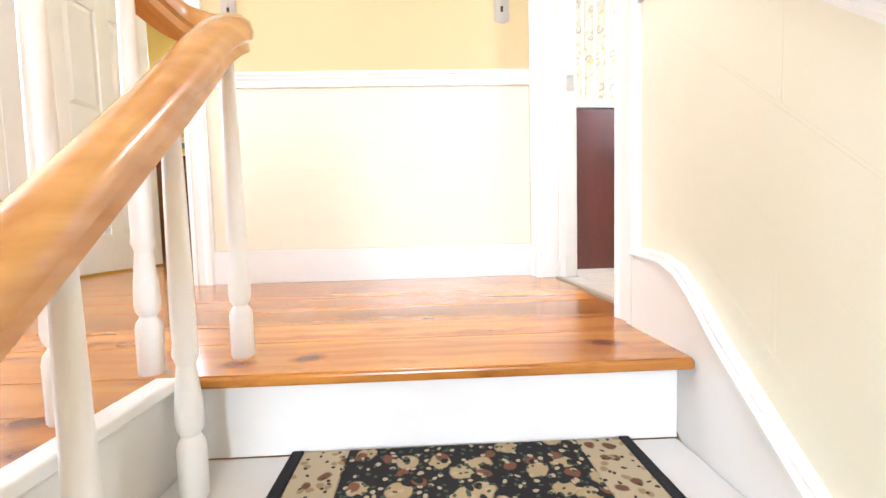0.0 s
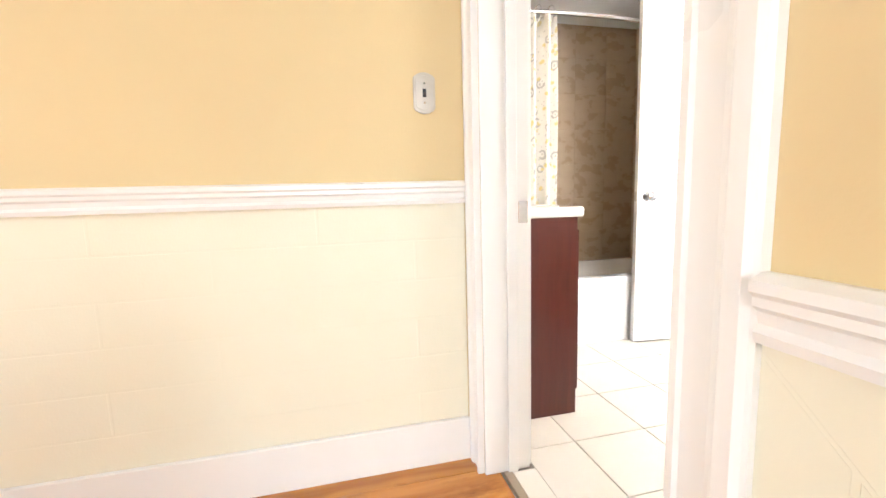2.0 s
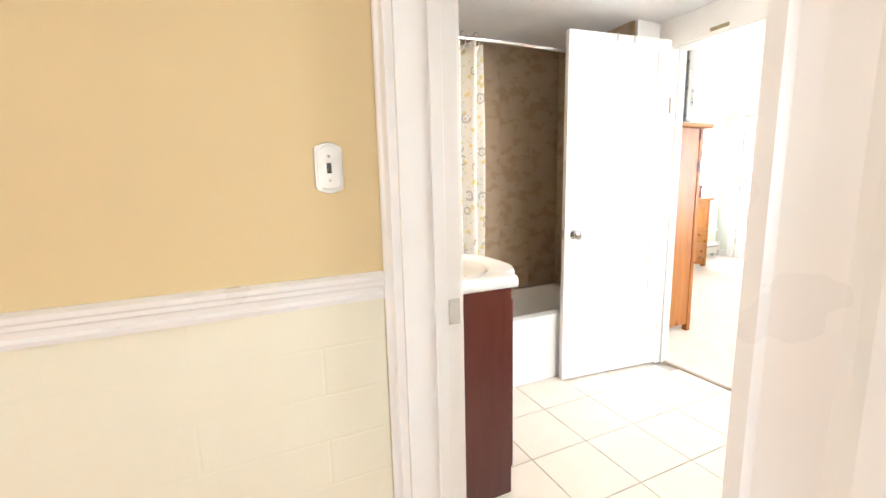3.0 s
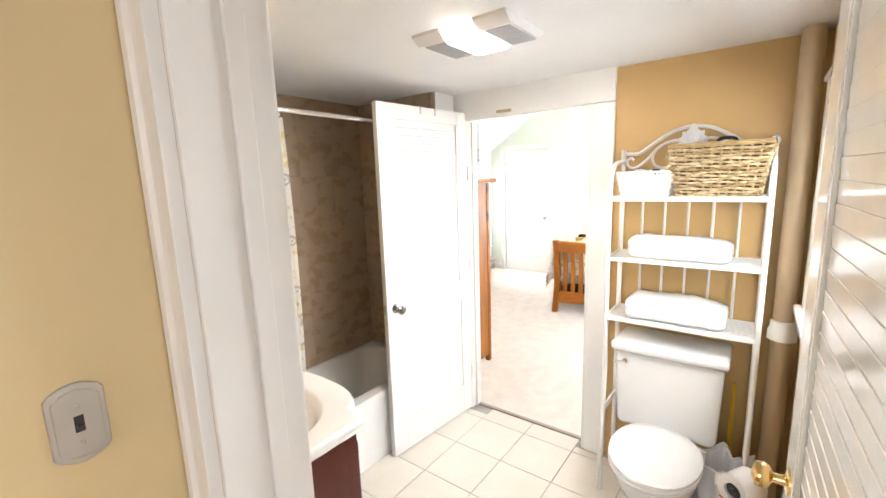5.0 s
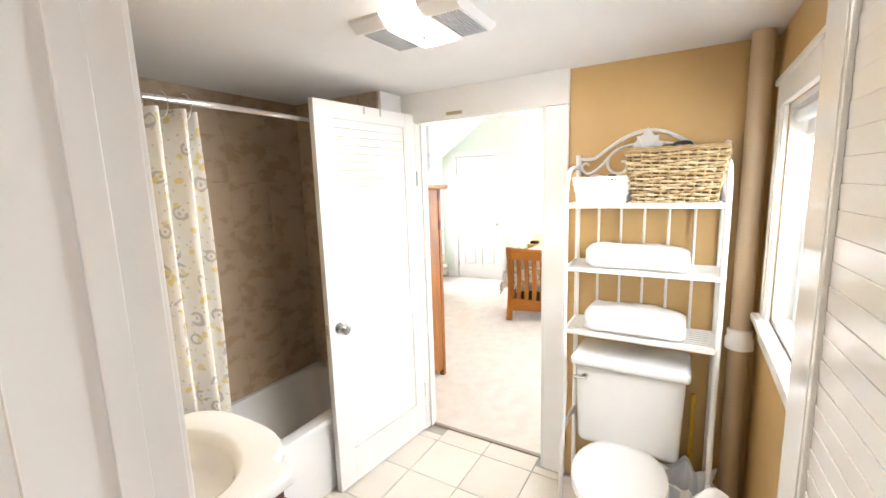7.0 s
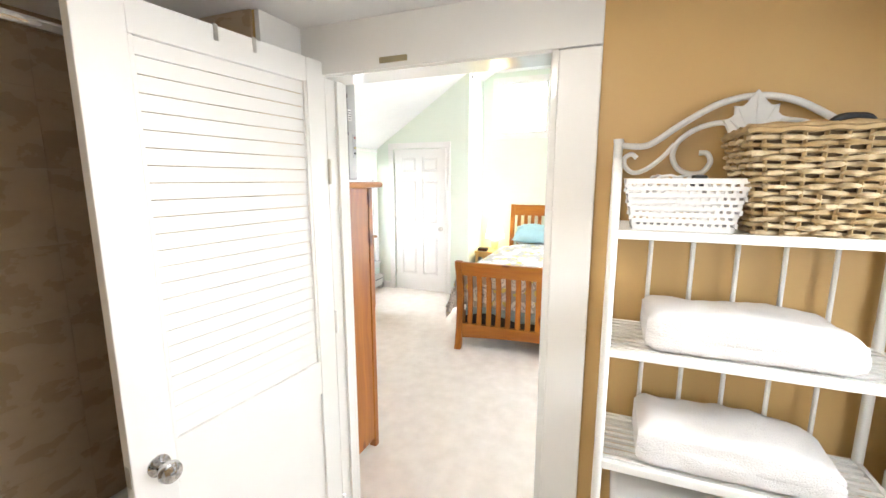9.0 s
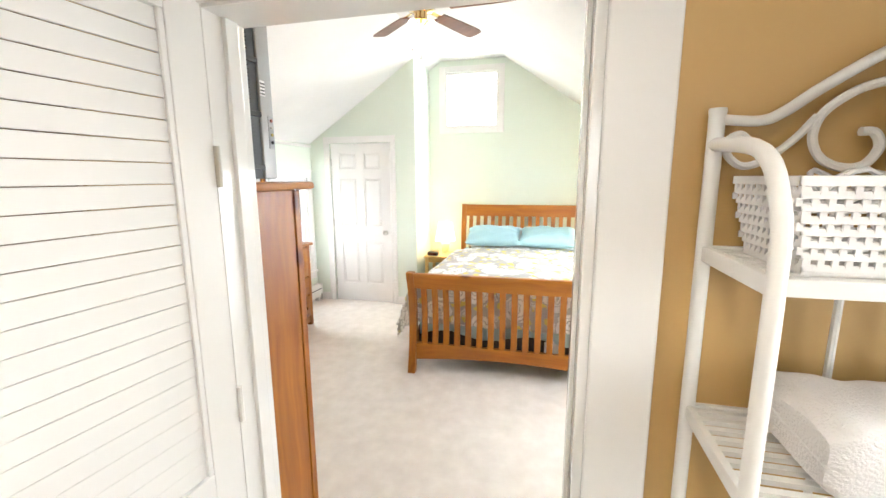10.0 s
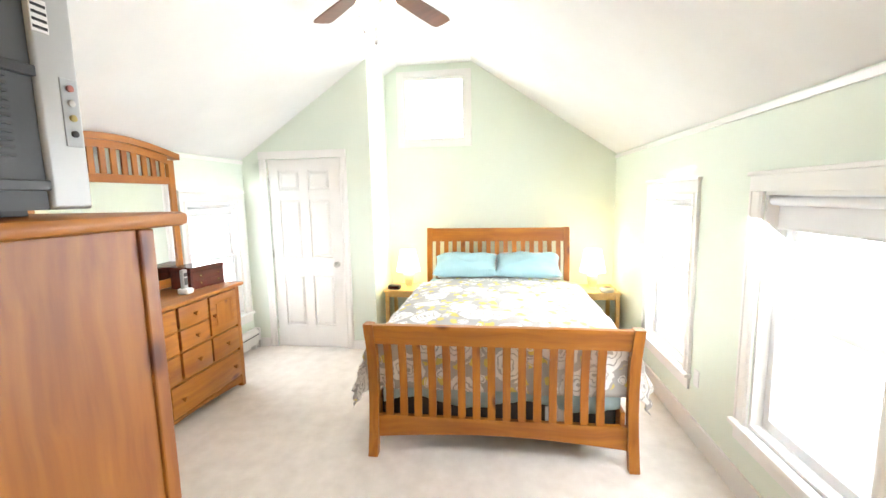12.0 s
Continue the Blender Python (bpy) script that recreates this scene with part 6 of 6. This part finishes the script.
for s in (1, -1):
    def mx(a, b):
        return (M + a, M + b) if s > 0 else (M - b, M - a)
    def mk(*k):
        return [M + s * q for q in k]
    drawer(*mx(0.33, 0.665), 0.57, 0.895, mk(0.365), "door")
    drawer(*mx(0.33, 0.665), 0.36, 0.56, mk(0.50))
    drawer(*mx(0.01, 0.32), 0.735, 0.895, mk(0.165))
    drawer(*mx(0.01, 0.32), 0.57, 0.725, mk(0.165))
    drawer(*mx(0.01, 0.32), 0.36, 0.56, mk(0.165))
drawer(5.52, 6.05, 0.11, 0.345, (5.62, 5.95))
drawer(6.06, 6.85, 0.11, 0.345, (6.16, 6.75))

mirror = thing("dresser_mirror", "pine framed mirror with arched slatted top on the dresser", "mirror", pose(0, 6.46, 0.938))
MX0, MX1 = 5.60, 6.74
for x in (MX0, MX1 - 0.06):
    part("post", boxes(((x, -0.018, 0), (x + 0.06, 0.018, 1.04)), bevel=0.005), PINE[2], mirror)
for z0, z1 in ((0.02, 0.09), (0.845, 0.905)):
    part("rail", boxes(((MX0 + 0.06, -0.015, z0), (MX1 - 0.06, 0.015, z1)), bevel=0.004), PINE[0], mirror)
c = (MX0 + MX1) / 2
arc = [(MX0 - 0.035 + (MX1 - MX0 + 0.07) * k / 20, 1.045 + 0.085 * math.sin(math.pi * k / 20)) for k in range(21)]
part("arched_top", prism(arc + [(x, z + 0.045) for x, z in reversed(arc)], -0.045, 0.03, 1), PINE[0], mirror, smooth=True)
arc2 = [(MX0 + 0.06 + (MX1 - MX0 - 0.12) * k / 20, 0.995 + 0.085 * math.sin(math.pi * (k * 0.9 + 1) / 20)) for k in range(21)]
part("arched_rail", prism(arc2 + [(x, z + 0.065) for x, z in reversed(arc2)], -0.014, 0.014, 1), PINE[0], mirror, smooth=True)
for k in range(12):
    x = MX0 + 0.11 + (MX1 - MX0 - 0.22) * k / 11
    part("slat", boxes(((x - 0.022, -0.008, 0.90), (x + 0.022, 0.008, 1.01 + 0.07 * math.sin(math.pi * (k + 1) / 13))), bevel=0.002), PINE[2], mirror)
part("mirror_glass", boxes(((MX0 + 0.055, -0.006, 0.085), (MX1 - 0.055, 0.004, 0.85))), MIRROR, mirror, "silvered mirror glass")

jewel = thing("jewellery_box", "dark cherry jewellery box on the dresser", "jewellery box", pose(6.56, 6.24, 0.938, 0, 0, -8))
part("body", boxes(((0, 0, 0.0), (0.34, 0.21, 0.14)), bevel=0.005), CHERRY, jewel)
part("lid", boxes(((-0.006, -0.006, 0.14), (0.346, 0.216, 0.18)), bevel=0.008), CHERRY, jewel)
for z in (0.02, 0.08):
    d = part("drawer", boxes(((0.01, -0.006, z), (0.33, 0.0, z + 0.052)), bevel=0.002), CHERRY, jewel)
    for x in (0.08, 0.26):
        part("pull", lathe([(0.004, 0), (0.007, -0.012)], 8, at=(x, -0.006, z + 0.026), axis=1), BRASS, d)
phone = thing("cordless_phone", "silver cordless telephone standing in its white cradle", "telephone", pose(6.44, 6.19, 0.938))
part("cradle", soft_box((-0.038, -0.04, 0), (0.038, 0.05, 0.045), 0.014), PLASTIC_WHITE, phone, smooth=True)
hs = part("handset", soft_box((-0.024, -0.005, 0.03), (0.024, 0.028, 0.19), 0.010), SILVER, phone, smooth=True)
part("display", boxes(((-0.016, -0.0075, 0.135), (0.016, -0.004, 0.165)), bevel=0.001), BLACK, hs)
part("keypad", boxes(((-0.016, -0.0075, 0.07), (0.016, -0.004, 0.125)), bevel=0.001), GREY_DARK, hs)
picture = thing("small_photo_frame", "small white frame leaning near the window", "photo frame", pose(6.90, 6.36, 0.938, -12, 0, 0))
part("frame", boxes(((-0.04, 0, 0), (0.0, 0.012, 0.10)), bevel=0.003), PLASTIC_WHITE, picture)

# ---- ceiling fan ----
fan = thing("ceiling_fan", "ceiling fan with dark walnut blades and lit glass shades", "ceiling fan", pose(6.07, 4.505, 0))
part("canopy", lathe([(0.07, TOP), (0.07, TOP - 0.02), (0.03, TOP - 0.05)], 20), BRASS, fan, smooth=True)
part("downrod", tube([(0, 0, TOP - 0.04), (0, 0, 2.98)], 0.012, 10), BRASS, fan, smooth=True)
part("motor", lathe([(0.04, 2.99), (0.10, 2.975), (0.115, 2.94), (0.115, 2.89), (0.09, 2.86), (0.05, 2.85), (0.045, 2.80), (0.055, 2.79), (0.03, 2.765)], 24), BRASS, fan, smooth=True)
for k in range(5):
    a = -24.8 + 72 * k
    m4 = pose(0, 0, 2.875, 0, 0, a - 90)
    out = [(-0.052, 0.22), (-0.066, 0.5), (-0.07, 0.69), (-0.057, 0.732), (0, 0.738), (0.057, 0.732), (0.07, 0.69), (0.066, 0.5), (0.052, 0.22)]
    b = part("blade", prism(out, -0.004, 0.004, 2), FAN_WOOD, fan, m=m4 @ pose(0, 0, 0, 0, -11, 0))
    part("blade_iron", boxes(((-0.016, 0.09, 0.004), (0.016, 0.30, 0.010)), bevel=0.002), BRASS, b)
FAN_GLASS = glow("lit_frosted_glass", (1.0, 0.86, 0.62), 5.0)
for k in range(3):
    a = radians(30 + 120 * k)
    o = Vector((0.085 * math.cos(a), 0.085 * math.sin(a), 2.78))
    part("glass_shade", lathe([(0.02, 0.0), (0.035, -0.03), (0.052, -0.075), (0.058, -0.10), (0.05, -0.085), (0.03, -0.03)], 20, at=o), FAN_GLASS, fan, "glowing frosted glass shade", smooth=True)
lamp("fan_bulbs", "POINT", pose(6.07, 4.505, 2.63), 5.0, (1.0, 0.86, 0.66), (0.08,))
for x, y, z in ((-0.06, -0.016, 2.516), (-0.05, 0.05, 2.585)):
    ch = part("pull_chain", tube([(x, y, 2.78), (x, y, z + 0.02)], 0.0016, 6), BRASS, fan)
    part("chain_knob", lathe([(0.004, z + 0.02), (0.010, z + 0.01), (0.010, z - 0.004), (0.003, z - 0.012)], 12, at=(x, y, 0)), CHROME, ch, "small chain knob", smooth=True)

# lamp behind the bathroom lens
lamp("bath_lens_light", "AREA", look((2.755, 3.605, BZ - 0.075), (2.755, 3.605, 0)), 7.2, (1.0, 0.90, 0.76), (0.2, 0.12))

# ---- floor boards, floor tiles and wall tiles ----
def floor_piece(parent, name, lo, hi, mat, cache, bevel=0.002):
    """One board or tile as its own object; alike sizes share a mesh."""
    size = tuple(round(b - a, 3) for a, b in zip(lo, hi))
    if size not in cache:
        cache[size] = mesh_of(name, boxes(((0, 0, 0), size), bevel=bevel), mat)
    ob = new(name, cache[size])
    ob.location = lo
    ob.parent = parent
    return ob


hall_floor = thing("floor_hall", "wide orange varnished pine boards with dark knots", "floor", kind="structure")
cache, rng = {}, random.Random(4)
y, row = NOSE - 0.015, 0
while y < 5.98:
    w = (0.21, 0.17, 0.235, 0.19)[row % 4]
    y1 = min(y + w, 6.0)
    x0, x1 = (-3.0, 1.675) if y < 3.5 else (-3.0, 0.8)
    if y < 3.5:
        cut = x0 + rng.choice((1.2, 1.7, 2.1))
    else:
        cut = x0 + 2.0
    for a, b in ((x0, cut), (cut, x1)):
        floor_piece(hall_floor, "floor_board", (a, y, -0.022), (b - 0.0015, y1 - 0.0015, 0.0), PLANK, cache, 0.0012)
    y, row = y1, row + 1
y = NOSE - 0.016
while y > -1.0:
    floor_piece(hall_floor, "floor_board", (-3.0, y - 0.145, -0.022), (0.574, y - 0.0015, 0.0), PLANK, cache, 0.0012)
    y -= 0.145
part("landing_nosing", boxes(((0.60, NOSE - 0.026, -0.022), (1.594, NOSE - 0.016, -0.001)), bevel=0.005), PLANK, hall_floor, "worn rounded front edge of the landing")

bath_floor = thing("floor_bath", "large square cream ceramic floor tiles with grey joints", "floor", kind="structure")
cache = {}
TILE = 0.3125
for i in range(-2, 7):
    for j in range(-4, 5):
        x0, y0 = 2.018 + TILE * i, 3.512 + TILE * j
        lo, hi = (max(x0, 1.716), max(y0, BY0)), (min(x0 + TILE, 3.72), min(y0 + TILE, 4.45))
        if lo[0] < 1.80 and hi[0] > 1.80:
            d0, d1 = max(lo[1], 2.618), min(hi[1], 3.413)
            if d1 - d0 > 0.02:
                floor_piece(bath_floor, "floor_tile", (lo[0], d0, -0.008), (1.799, d1 - 0.005, 0.0), FLOOR_TILE, cache, 0.0015)
            lo = (1.80, lo[1])
        if hi[0] > 3.64 and (lo[1] < 3.48 or hi[1] > 4.28):
            hi = (3.64 if hi[1] < 3.6 or hi[1] > 4.28 else hi[0], hi[1])
        if hi[0] - lo[0] > 0.02 and hi[1] - lo[1] > 0.02 and lo[0] > 1.79:
            floor_piece(bath_floor, "floor_tile", (*lo, -0.008), (hi[0] - 0.005, hi[1] - 0.005, 0.0), FLOOR_TILE, cache, 0.0015)

tub_wall = thing("tiled_tub_walls", "mottled beige stone-look wall tiles around the bathtub", "wall tiles", kind="structure")
part("grout_bed", boxes(((1.785, BY1 - 0.0125, 0.42), (3.437, BY1 - 0.001, BZ)), ((3.4375, 4.40, 0.42), (3.449, BY1 - 0.001, BZ))), WALL_GROUT, tub_wall)
cache = {}
WT = 0.255
for i in range(0, 8):
    for j in range(0, 7):
        x0, z0 = 3.436 - WT * (i + 1), 0.40 + WT * j
        z1 = min(z0 + WT, BZ)
        if x0 > 1.4 and z1 - z0 > 0.03:
            x0c = max(x0, 1.79)
            floor_piece(tub_wall, "wall_tile", (x0c, BY1 - 0.014, z0), (x0 + WT - 0.0015, BY1 - 0.006, z1 - 0.0015), WALL_TILE, cache, 0.001)
for i in range(0, 3):
    for j in range(0, 7):
        y1, z0 = BY1 - 0.014 - WT * i, 0.40 + WT * j
        y0, z1 = max(y1 - WT, 4.372), min(z0 + WT, BZ)
        if z1 - z0 > 0.03 and y1 - y0 > 0.03:
            floor_piece(tub_wall, "wall_tile", (3.436, y0, z0), (3.444, y1 - 0.0015, z1 - 0.0015), WALL_TILE, cache, 0.001)
